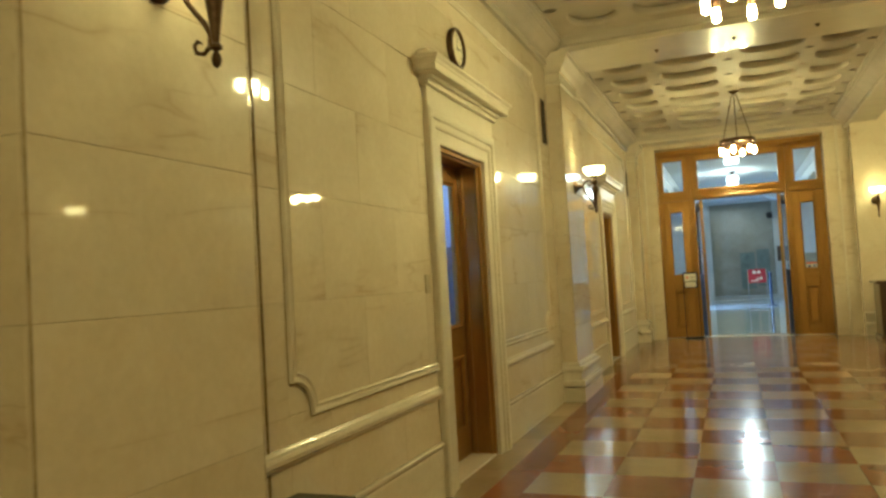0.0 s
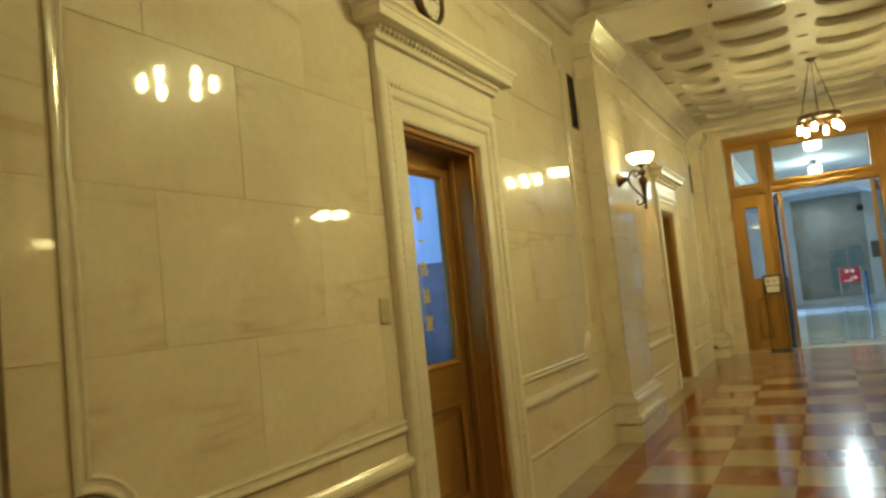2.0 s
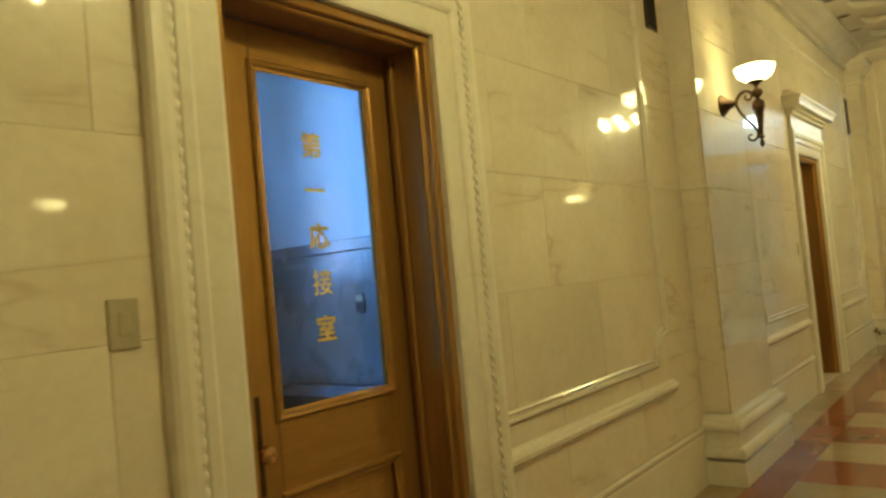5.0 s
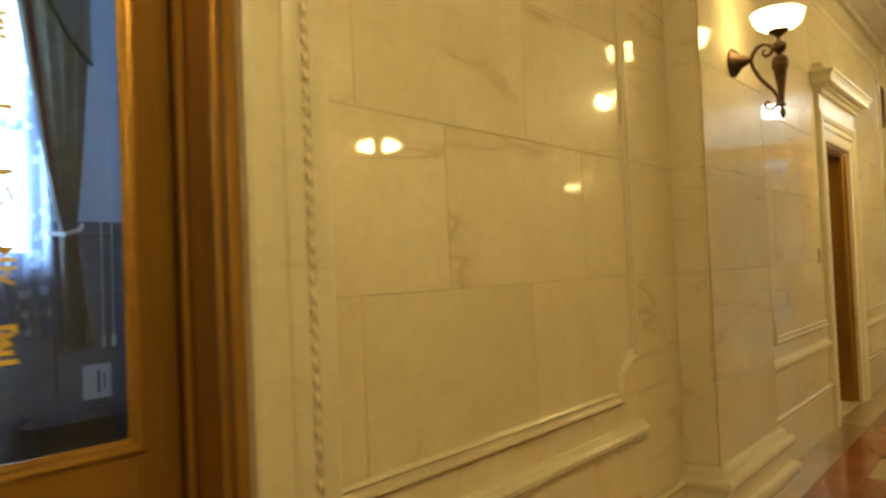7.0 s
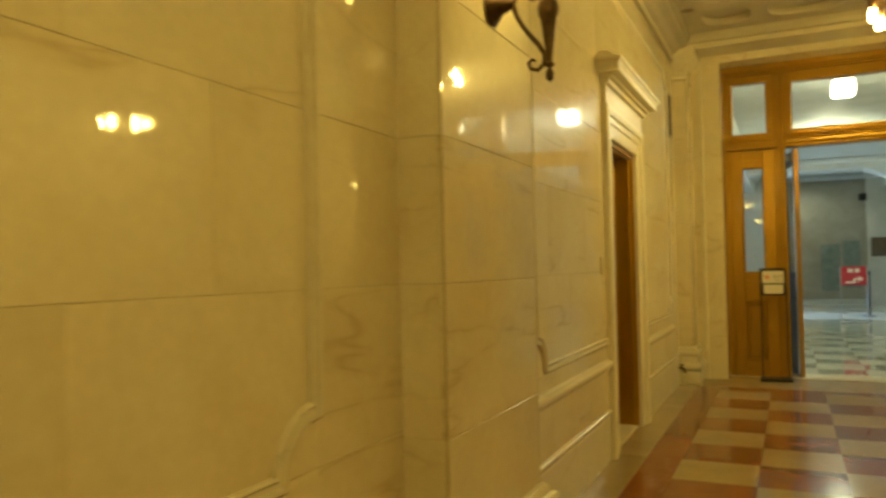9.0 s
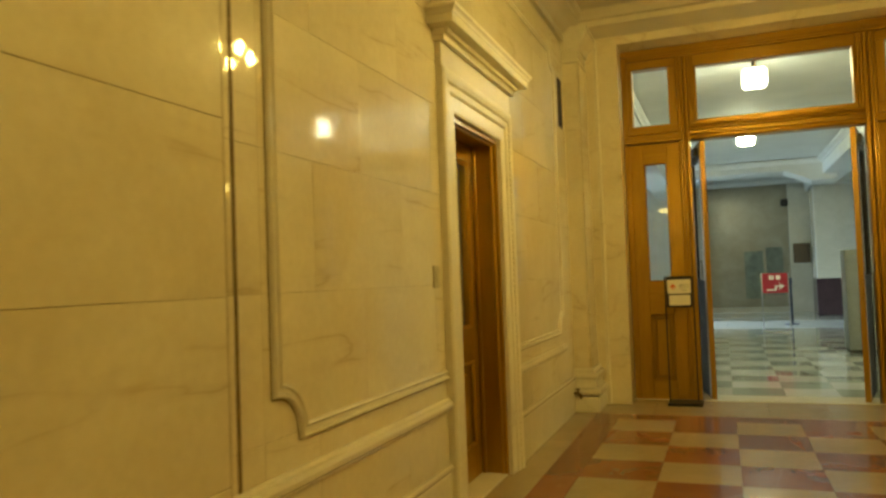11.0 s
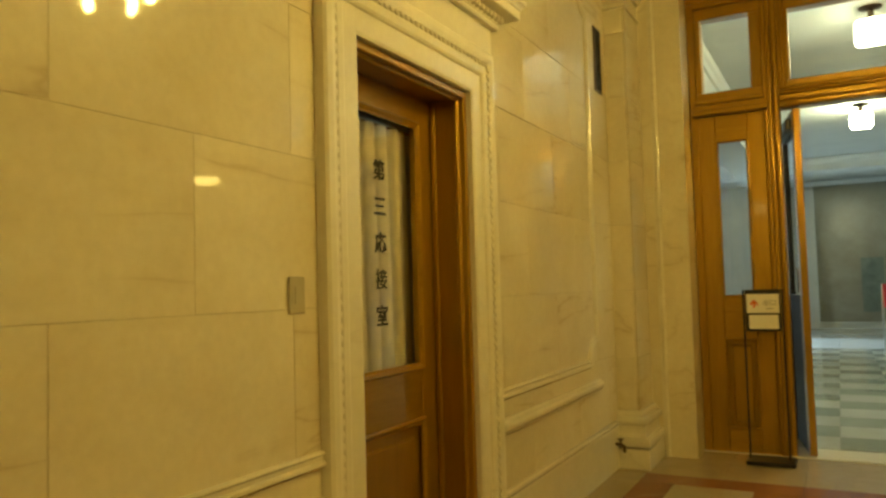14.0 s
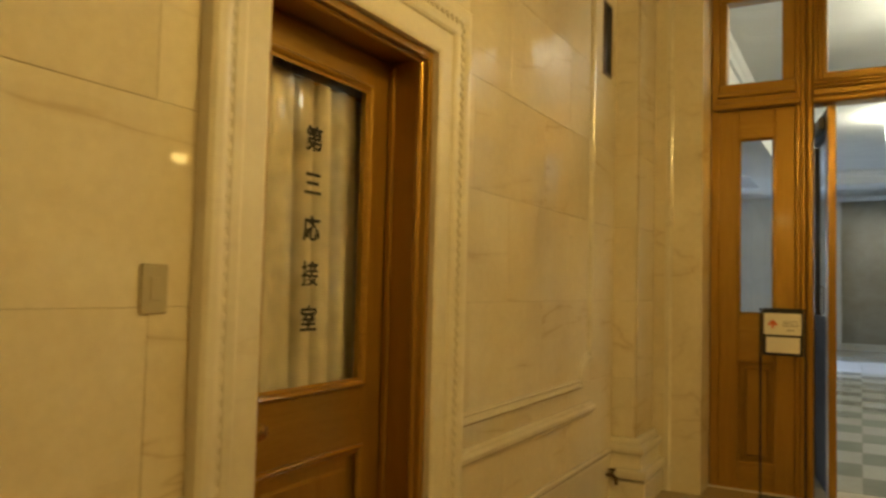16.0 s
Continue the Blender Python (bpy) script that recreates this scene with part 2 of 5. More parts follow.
def boxes(*rows, bevel=0.0):
    bm = bmesh.new()
    for r in rows:
        box(bm, *r, bevel=bevel)
    return bm


def link_mesh(name, bm, mat, smooth=False):
    me = bpy.data.meshes.new(name)
    bmesh.ops.recalc_face_normals(bm, faces=bm.faces[:])
    bm.to_mesh(me)
    bm.free()
    me.materials.append(mat)
    if smooth:
        me.polygons.foreach_set("use_smooth", [True] * len(me.polygons))
        me.set_sharp_from_angle(angle=radians(38))
    return new(name, me)


def part(name, bm, mat, parent, label="", smooth=False):
    ob = link_mesh(name, bm, mat, smooth)
    ob.parent = parent
    ob.matrix_parent_inverse = parent.matrix_world.inverted()
    if label:
        tagged(ob, label)
    return ob


def thing(name, label, category, place=(0, 0, 0), group="", kind=""):
    ob = new(name)
    ob.empty_display_size = 0.1
    ob.matrix_world = Matrix.Translation(place)
    return tagged(ob, label, category, group, kind)


def solid(name, bm, mat, label, category, group="", kind="", smooth=False):
    return tagged(link_mesh(name, bm, mat, smooth), label, category, group, kind)


def sweep(bm, path, prof, put, closed=False):
    """A moulding: the profile (aside, out) carried along a flat path with mitred corners. put(a, b, out) gives the place."""
    n = len(path)
    dirs = []
    for i in range(n if closed else n - 1):
        d = Vector(path[(i + 1) % n]) - Vector(path[i])
        dirs.append(d.normalized())
    rings = []
    for i in range(n):
        if closed:
            d0, d1 = dirs[i - 1], dirs[i]
        else:
            d0, d1 = dirs[max(0, i - 1)], dirs[min(i, n - 2)]
        n0, n1 = Vector((-d0.y, d0.x)), Vector((-d1.y, d1.x))
        mit = (n0 + n1)
        mit = mit / max(1e-6, mit.dot(n0))
        rings.append([bm.verts.new(put(path[i][0] + mit.x * u, path[i][1] + mit.y * u, v)) for u, v in prof])
    k = len(prof)
    for i in range(n if closed else n - 1):
        a, b = rings[i], rings[(i + 1) % n]
        for j in range(k):
            bm.faces.new((a[j], a[(j + 1) % k], b[(j + 1) % k], b[j]))
    if not closed:
        bm.faces.new(rings[0][::-1])
        bm.faces.new(rings[-1])
    return bm


def lathe(bm, prof, place=(0, 0, 0), seg=24, axis="z"):
    """prof: (radius, height) from bottom to top."""
    rings = []
    for r, h in prof:
        ring = []
        for i in range(seg):
            a = 2 * math.pi * i / seg
            p = (r * math.cos(a), r * math.sin(a), h)
            if axis == "x":
                p = (h, p[0], p[1])
            elif axis == "y":
                p = (p[0], h, p[1])
            ring.append(bm.verts.new(Vector(place) + Vector(p)))
        rings.append(ring)
    for a, b in zip(rings, rings[1:]):
        for i in range(seg):
            bm.faces.new((a[i], a[(i + 1) % seg], b[(i + 1) % seg], b[i]))
    bm.faces.new(rings[0][::-1])
    bm.faces.new(rings[-1])
    return bm


def tube(bm, pts, radius, seg=8):
    """A round bar through the points; radius may be a list."""
    pts = [Vector(p) for p in pts]
    rad = radius if isinstance(radius, (list, tuple)) else [radius] * len(pts)
    rings = []
    for i, p in enumerate(pts):
        d = (pts[min(i + 1, len(pts) - 1)] - pts[max(i - 1, 0)]).normalized()
        side = d.orthogonal().normalized() if i == 0 else (prev - d * prev.dot(d)).normalized()
        prev = side
        up = d.cross(side)
        rings.append([bm.verts.new(p + (side * math.cos(2 * math.pi * k / seg) + up * math.sin(2 * math.pi * k / seg)) * rad[i]) for k in range(seg)])
    for a, b in zip(rings, rings[1:]):
        for k in range(seg):
            bm.faces.new((a[k], a[(k + 1) % seg], b[(k + 1) % seg], b[k]))
    bm.faces.new(rings[0][::-1])
    bm.faces.new(rings[-1])
    return bm


def from_curve(cu):
    """The mesh of a filled curve or of lettering, as a bmesh."""
    ob = bpy.data.objects.new("shape", cu)
    scene.collection.objects.link(ob)
    dg = bpy.context.evaluated_depsgraph_get()
    me = bpy.data.meshes.new_from_object(ob.evaluated_get(dg))
    bm = bmesh.new()
    bm.from_mesh(me)
    bpy.data.objects.remove(ob)
    bpy.data.meshes.remove(me)
    return bm


def lettering(text, size, depth=0.0015, weight=0.0):
    cu = bpy.data.curves.new("letter", "FONT")
    cu.body, cu.size, cu.extrude, cu.align_x, cu.align_y = text, size, depth, "CENTER", "CENTER"
    cu.resolution_u = 3
    cu.offset = size * weight
    return from_curve(cu)


def west(out0=WX):
    return lambda a, b, o: (out0 + o, a, b)


def parts_without(lo, hi, gaps):
    """What is left of lo..hi when the gaps are taken out."""
    left = [(lo, hi)]
    for g0, g1 in gaps:
        nxt = []
        for a, b in left:
            if g1 <= a or g0 >= b:
                nxt.append((a, b))
            else:
                if g0 > a:
                    nxt.append((a, g0))
                if g1 < b:
                    nxt.append((g1, b))
        left = nxt
    return left


# ---- walls, floor and ceiling ----
COURSES = (0.37, 0.872, 1.388, 1.905, 2.422, 2.94, 3.457, 4.0)


def walls():
    # west wall with its two door openings
    rows, y = [], -3.0
    for dc in DOORS:
        rows += [(WX - 0.30, WX - 0.02, y, dc - 0.52, 0, 4.5), (WX - 0.30, WX - 0.02, dc - 0.52, dc + 0.52, 2.44, 4.5)]
        y = dc + 0.52
    rows.append((WX - 0.30, WX - 0.02, y, 17.6, 0, 4.5))
    solid("wall_west", boxes(*rows), M_JOINT, "corridor wall faced with polished cream marble slabs", "wall", kind="structure")
    solid("wall_south", boxes((WX - 0.3, 6.4, -3.2, -3.0, 0, 4.5)), M_WALL, "plain cream marble end wall", "wall", kind="structure")
    solid("wall_east", boxes((6.2, 6.4, -3.0, 17.2, 0, 4.5)), M_WALL, "plain cream marble wall of the side hall", "wall", kind="structure")
    # north wall: marble round the wooden screen
    w = solid("wall_north", boxes((WX - 0.3, -0.14, JAMBY, 17.9, 0, 4.5), (3.0, 3.45, JAMBY, 17.9, 0, 4.5), (-0.14, 3.0, JAMBY, 17.9, 3.93, 4.5), (3.45, 6.4, 17.0, 17.9, 0, 4.5)), M_WALL,
              "cream marble wall framing the wooden door screen", "wall", kind="structure")
    # raised edge round the opening
    bm = bmesh.new()
    prof = [(0, 0), (-0.05, 0), (-0.05, 0.012), (-0.03, 0.02), (-0.012, 0.012), (0, 0.012)]
    sweep(bm, [(-0.40, 0), (-0.40, 4.10), (3.26, 4.10), (3.26, 0)], prof, lambda a, b, o: (a, JAMBY - o, b))
    part("opening_moulding", bm, M_TRIM, w)
    bm = bmesh.new()
    prof = [(0, 0.0), (-0.05, 0.0), (-0.05, 0.16), (-0.03, 0.165), (-0.06, 0.175), (-0.06, 0.22), (-0.035, 0.25), (-0.03, 0.38), (-0.045, 0.39), (-0.04, 0.43), (-0.01, 0.44), (0, 0.44)]
    sweep(bm, [(3.452, 17.002), (6.2, 17.002)], prof, lambda a, b, o: (a, b, o))
    part("wall_base", bm, M_TRIM, w)


def floor():
    f = solid("floor", boxes((WX - 0.3, 6.4, -3.0, 17.62, -0.2, -0.012)), M_JOINT, "polished floor of red and cream marble squares", "floor", kind="structure")
    return f


def ceiling():
    bm = boxes((WX - 0.3, 6.4, -3.0, 17.9, 4.255, 4.5))
    for y0, y1 in PIL:   # beams from pilaster to pier
        solid("beam", boxes((WX - 0.02, 3.9, y0, y1, SOFFIT, 4.33), bevel=0.006), M_GLOSSP, "glossy cream painted ceiling beam", "beam", kind="structure")
    box(bm, 3.36, 3.9, -3.0, 17.0, SOFFIT - 0.02, 4.33)
    # cornices along both sides of each bay
    prof = [(0, 0), (-0.05, 0), (-0.06, 0.03), (-0.045, 0.07), (-0.09, 0.10), (-0.14, 0.15), (-0.20, 0.19), (-0.21, 0.22), (-0.25, 0.24), (-0.25, 0.40), (0, 0.40)]
    for y0, y1 in ((-3.0, 2.66), (3.67, 9.70), (10.71, 16.74)):
        sweep(bm, [(WX - 0.004, y0 - 0.01), (WX - 0.004, y1 + 0.01)], prof, lambda a, b, o: (a, b, 3.88 + o))
        sweep(bm, [(3.364, y1 + 0.01), (3.364, y0 - 0.01)], prof, lambda a, b, o: (a, b, 3.88 + o))
        small = [(0, 0), (-0.06, 0), (-0.08, 0.05), (-0.12, 0.09), (-0.12, 0.2), (0, 0.2)]
        sweep(bm, [(WX + 0.2, y0 - 0.006), (3.2, y0 - 0.006)], [(-u, v) for u, v in small][::-1], lambda a, b, o: (a, b, 4.08 + o))
        sweep(bm, [(WX + 0.2, y1 + 0.006), (3.2, y1 + 0.006)], small, lambda a, b, o: (a, b, 4.08 + o))
    c = solid("ceiling", bm, M_PLASTER, "cream plaster ceiling with cornices and pierced strapwork", "ceiling", kind="structure")

    # strapwork panel: a plaster sheet with oval and round hollows
    def hollows(y0, y1):
        cu = bpy.data.curves.new("strapwork", "CURVE")
        cu.dimensions, cu.fill_mode, cu.extrude, cu.bevel_depth, cu.bevel_resolution = "2D", "BOTH", 0.018, 0.026, 3

        def ring(pts):
            sp = cu.splines.new("POLY")
            sp.points.add(len(pts) - 1)
            for q, (a, b) in zip(sp.points, pts):
                q.co = (a, b, 0, 1)
            sp.use_cyclic_u = True
        ring([(-0.42, y0), (3.14, y0), (3.14, y1), (-0.42, y1)])

        def oval(x, y, rx, ry, power=2.6, n=20):
            pts = []
            for i in range(n):
                a = 2 * math.pi * i / n
                c_, s_ = math.cos(a), math.sin(a)
                pts.append((x + rx * math.copysign(abs(c_) ** (2 / power), c_), y + ry * math.copysign(abs(s_) ** (2 / power), s_)))
            ring(pts)
        ny = 7
        py = (y1 - y0 - 0.16) / ny
        for j in range(ny):
            y = y0 + 0.08 + py * (j + 0.5)
            for dx, rx in ((-1.33, 0.27), (-0.52, 0.40), (0.52, 0.40), (1.33, 0.27)):
                oval(1.36 + dx, y, rx, py * 0.385, 2.5)
            if j < ny - 1:
                for dx in (-1.70, -0.98, 0.0, 0.98, 1.70):
                    oval(1.36 + dx, y + py / 2, 0.085, 0.06, 1.4, 12)
        bm2 = from_curve(cu)
        bmesh.ops.translate(bm2, verts=bm2.verts[:], vec=(0, 0, 4.213))
        return bm2
    for y0, y1 in ((3.78, 9.59), (10.82, 16.63), (-2.9, 2.55)):
        part("strapwork_panel", hollows(y0, y1), M_PLASTER, c, "plaster sheet with oval hollows")
    return c


def pilaster(name, x, side, y0, y1, label):
    """A pilaster on the wall at x; side 1 faces east, -1 west."""
    t = thing(name, label, "pilaster", (x, (y0 + y1) / 2, 0), kind="structure")
    xf = x + side * PX
    def plan(u):
        return [(x, y0), (xf, y0), (xf, y1), (x, y1)] if side > 0 else [(x, y1), (xf, y1), (xf, y0), (x, y0)]
    lo, hi = min(x, xf), max(x, xf)
    part("plinth", boxes((lo - (0.085 if side < 0 else 0), hi + (0.085 if side > 0 else 0), y0 - 0.085, y1 + 0.085, 0, 0.155), bevel=0.004), M_TRIM, t)
    bm = bmesh.new()
    prof = [(0.0, 0.170), (-0.080, 0.170), (-0.093, 0.180), (-0.096, 0.200), (-0.092, 0.222), (-0.080, 0.238), (-0.055, 0.242), (-0.048, 0.27), (-0.046, 0.315), (-0.050, 0.335), (-0.066, 0.340), (-0.074, 0.355),
            (-0.072, 0.378), (-0.060, 0.392), (-0.036, 0.396), (-0.034, 0.420), (-0.018, 0.438), (0.0, 0.44)]
    sweep(bm, plan(0), prof, lambda a, b, o: (a, b, o))
    box(bm, lo + 0.003, hi - 0.003, y0 + 0.003, y1 - 0.003, 0.15, 0.437)
    part("base_moulding", bm, M_TRIM, t, smooth=True)
    cuts = [0.44, 0.85, 1.388, 1.905, 2.422, 2.94, 3.457, 3.66]
    inner, outer = x - side * 0.03, x + side * (PX - 0.024)
    a0, a1 = sorted((inner, outer))
    b0, b1 = sorted((outer + side * 0.001, xf))
    for z0, z1 in zip(cuts, cuts[1:]):
        part("marble_block", boxes((a0, a1, y0 + 0.001, y1 - 0.001, z0 + 0.0006, z1 - 0.0006), bevel=0.0018), M_WALL, t)
        part("facing_slab", boxes((b0, b1, y0, y1, z0 + 0.0006, z1 - 0.0006), bevel=0.0018), M_WALL, t)
    for ye in (y0, y1):
        s0, s1 = sorted((xf + side * 0.0006, xf - side * 0.005))
        part("corner_joint", boxes((s0, s1, ye - (0.0006 if ye == y0 else 0.005), ye + (0.005 if ye == y0 else 0.0006), 0.44, 3.655)), M_SEAM, t)
    bm = bmesh.new()
    prof = [(0.0, 3.66), (-0.012, 3.66), (-0.02, 3.675), (-0.012, 3.69), (0.0, 3.70), (0.0, 3.80), (-0.02, 3.81), (-0.03, 3.84), (-0.055, 3.87), (-0.09, 3.90), (-0.10, 3.93), (-0.12, 3.95), (-0.12, 4.016), (0.01, 4.016), (0.01, 3.66)]
    sweep(bm, plan(0), prof, lambda a, b, o: (a, b, o))
    box(bm, lo + 0.003, hi - 0.003, y0 + 0.003, y1 - 0.003, 3.655, 4.03)
    part("capital", bm, M_TRIM, t, smooth=True)
    return t


def wall_trim():
    """Baseboard, dado rail and panel moulding of the west wall, bay by bay."""
    for k, dc in enumerate(DOORS):
        lo, hi = dc - 2.966, dc + 3.064
        for a, b in ((lo, dc - 0.735), (dc + 0.735, hi)):
            bm = bmesh.new()
            sweep(bm, [(a, 0.0), (b, 0.0)], [(0, 0), (0.31, 0), (0.325, -0.004), (0.345, 0.010), (0.36, 0.012), (0.366, 0.004), (0.368, 0), (0.368, -0.02), (0, -0.02)], west(WX + 0.012))
            solid("baseboard", bm, M_TRIM, "tall cream marble baseboard with a moulded top", "baseboard", kind="structure")
            bm = bmesh.new()
            a2 = max(a, lo + 0.0)
            e0, e1 = (a2, b) if b < dc else (a, dc + 2.60)
            sweep(bm, [(e0, 0.655), (e1, 0.655)], [(0, 0), (0.004, 0.012), (0.02, 0.018), (0.03, 0.032), (0.052, 0.036), (0.068, 0.028), (0.075, 0.014), (0.09, 0.008), (0.09, 0)], west())
            solid("trim", bm, M_TRIM, "moulded cream marble dado rail", "dado rail", kind="structure")
        # panel moulding with scooped lower and upper corners
        r, zl, zh = 0.17, 0.872, 3.62
        yl, yr = dc - (2.49 if k == 0 else 2.456), dc + 2.54
        def scoop(cy, cz, a0, a1):
            return [(cy + r * math.cos(radians(a0 + (a1 - a0) * i / 7)), cz + r * math.sin(radians(a0 + (a1 - a0) * i / 7))) for i in range(8)]
        left = [(dc - 0.735, zl)] + scoop(yl, zl, 0, 90) + scoop(yl, zh, -90, 0) + [(dc, zh)]
        right = [(dc, zh)] + scoop(yr, zh, 180, 270) + scoop(yr, zl, 90, 180) + [(dc + 0.735, zl)]
        prof = [(-0.028, 0), (-0.026, 0.012), (-0.018, 0.017), (-0.010, 0.008), (0.004, 0.008), (0.010, 0.019), (0.020, 0.020), (0.026, 0.012), (0.028, 0)]
        for path in (left, right):
            bm = bmesh.new()
            sweep(bm, path, prof, west())
            strip = solid("trim", bm, M_TRIM, "raised panel moulding with scooped corners on the marble wall", "panel moulding", kind="structure")
            bm = bmesh.new()
            sweep(bm, path, [(0.0282, -0.002), (0.0282, 0.0012), (0.0335, 0.0012), (0.0335, -0.002)], west())
            part("joint", bm, M_RAW, strip, "brown joint line")
        ye = dc - (2.702 if k == 0 else 2.676)
        bm = bmesh.new()
        sweep(bm, [(ye, 0.372), (ye, 3.86)], [(-0.010, -0.002), (-0.010, 0.001), (-0.006, 0.003), (0.006, 0.003), (0.010, 0.001), (0.010, -0.002)], west())
        solid("trim", bm, M_RAW, "dark brown open joint between the marble slabs", "wall joint", kind="structure")


def wall_vents():
    for y in (9.40, 16.43):
        t = thing("wall_vent", "narrow dark vent slot high on the marble wall", "vent", (WX, y + 0.08, 2.95), kind="structure")
        # No hole is cut: a black plate paints the shaded depth of the slot.
        part("recess", boxes((WX - 0.004, WX + 0.004, y + 0.012, y + 0.158, 2.952, 3.438)), M_SLOTSHADE, t)
        part("frame", boxes((WX, WX + 0.012, y, y + 0.012, 2.94, 3.45), (WX, WX + 0.012, y + 0.158, y + 0.17, 2.94, 3.45), (WX, WX + 0.012, y + 0.012, y + 0.158, 2.94, 2.952), (WX, WX + 0.012, y + 0.012, y + 0.158, 3.438, 3.45)), M_BRONZE, t)
        for i in range(6):
            yy = y + 0.03 + i * 0.022
            part("bar", boxes((WX + 0.004, WX + 0.009, yy, yy + 0.006, 2.952, 3.438)), M_BLACK, t)


# ---- doors of the west wall ----
def casing(dc, number):
    t = thing("casing_%d" % number, "cream marble door surround with a moulded cornice", "door surround", (WX, dc, 0), kind="structure")
    h, top = 0.496, 2.42
    bm = bmesh.new()
    prof = [(0, -0.24), (0, 0.020), (0.014, 0.026), (0.10, 0.026), (0.106, 0.034), (0.118, 0.040), (0.150, 0.040), (0.158, 0.034), (0.170, 0.034), (0.176, 0.046), (0.20, 0.052), (0.228, 0.050), (0.24, 0.04), (0.24, -0.015), (0.03, -0.015), (0.03, -0.24)]
    sweep(bm, [(dc - h, 0), (dc - h, top), (dc + h, top), (dc + h, 0)], prof, west())
    part("architrave", bm, M_CARVED, t)
    # egg beads along the architrave
    bm = bmesh.new()
    step, rr = 0.042, 0.0158
    spots = [(dc - h - 0.168, 0.1 + i * step) for i in range(60)] + [(dc + h + 0.168, 0.1 + i * step) for i in range(60)] + [(dc - h - 0.15 + i * step, top + 0.168) for i in range(32)]
    for y, z in spots:
        m = Matrix.Translation((WX + 0.039, y, z)) @ Matrix.Diagonal((0.55, 0.72 if abs(y - dc) > h else 1.1, 1.1 if abs(y - dc) > h else 0.72, 1))
        bmesh.ops.create_icosphere(bm, subdivisions=1, radius=rr, matrix=m)
    part("egg_beads", bm, M_CARVED, t, smooth=True)
    part("frieze", boxes((WX - 0.015, WX + 0.035, dc - 0.735, dc + 0.735, top + 0.24, 2.80), bevel=0.003), M_CARVED, t)
    bm = bmesh.new()
    prof = [(0.0, 2.80), (-0.03, 2.80), (-0.034, 2.812), (-0.03, 2.824), (-0.036, 2.83), (-0.036, 2.864), (-0.118, 2.864), (-0.122, 2.868), (-0.122, 2.912), (-0.128, 2.916), (-0.132, 2.928), (-0.14, 2.938), (-0.15, 2.945), (-0.152, 2.962), (-0.11, 2.975), (-0.06, 3.01), (-0.03, 3.045), (0.0, 3.05)]
    sweep(bm, [(WX - 0.015, dc - 0.735), (WX + 0.035, dc - 0.735), (WX + 0.035, dc + 0.735), (WX - 0.015, dc + 0.735)], prof, lambda a, b, o: (a, b, o))
    box(bm, WX - 0.012, WX + 0.032, dc - 0.732, dc + 0.732, 2.79, 3.048)
    part("cornice", bm, M_CARVED, t)
    bm = bmesh.new()
    for i in range(34):
        box(bm, WX + 0.066, WX + 0.098, dc - 0.768 + i * 0.0458, dc - 0.768 + i * 0.0458 + 0.027, 2.832, 2.866, bevel=0.006)
    part("dentils", bm, M_CARVED, t)
    # wooden lining of the reveal
    u = thing("jamb_%d" % number, "varnished golden oak lining of the doorway", "door frame", (WX - 0.2, dc, 0), kind="structure")
    part("lining", boxes((WX - 0.30, WX - 0.005, dc + h - 0.035, dc + h - 0.0005, 0, top - 0.035), bevel=0.003), M_OAK, u)
    part("lining", boxes((WX - 0.30, WX - 0.005, dc - h + 0.0005, dc - h + 0.035, 0, top - 0.035), bevel=0.003), M_OAK, u)
    part("head_lining", boxes((WX - 0.30, WX - 0.005, dc - h + 0.0005, dc + h - 0.0005, top - 0.035, top - 0.0005), bevel=0.003), M_OAKH, u)
    part("stop", boxes((WX - 0.188, WX - 0.163, dc + h - 0.055, dc + h - 0.036, 0, top - 0.055), bevel=0.004), M_OAK, u)
    part("stop", boxes((WX - 0.188, WX - 0.163, dc - h + 0.036, dc - h + 0.055, 0, top - 0.055), bevel=0.004), M_OAK, u)
    for yy in (dc - h + 0.037, dc + h - 0.037):
        bm = bmesh.new()
        tube(bm, [(WX - 0.045, yy, 0.012), (WX - 0.045, yy, top - 0.04)], 0.014, 10)
        part("jamb_bead", bm, M_OAK, u, smooth=True)
    bm = bmesh.new()
    tube(bm, [(WX - 0.045, dc - h + 0.04, top - 0.038), (WX - 0.045, dc + h - 0.04, top - 0.038)], 0.014, 10)
    part("head_bead", bm, M_OAKH, u, smooth=True)
    part("threshold", boxes((WX - 0.30, WX - 0.005, dc - h + 0.036, dc + h - 0.036, 0.0, 0.012), bevel=0.003), M_TRIM, u)


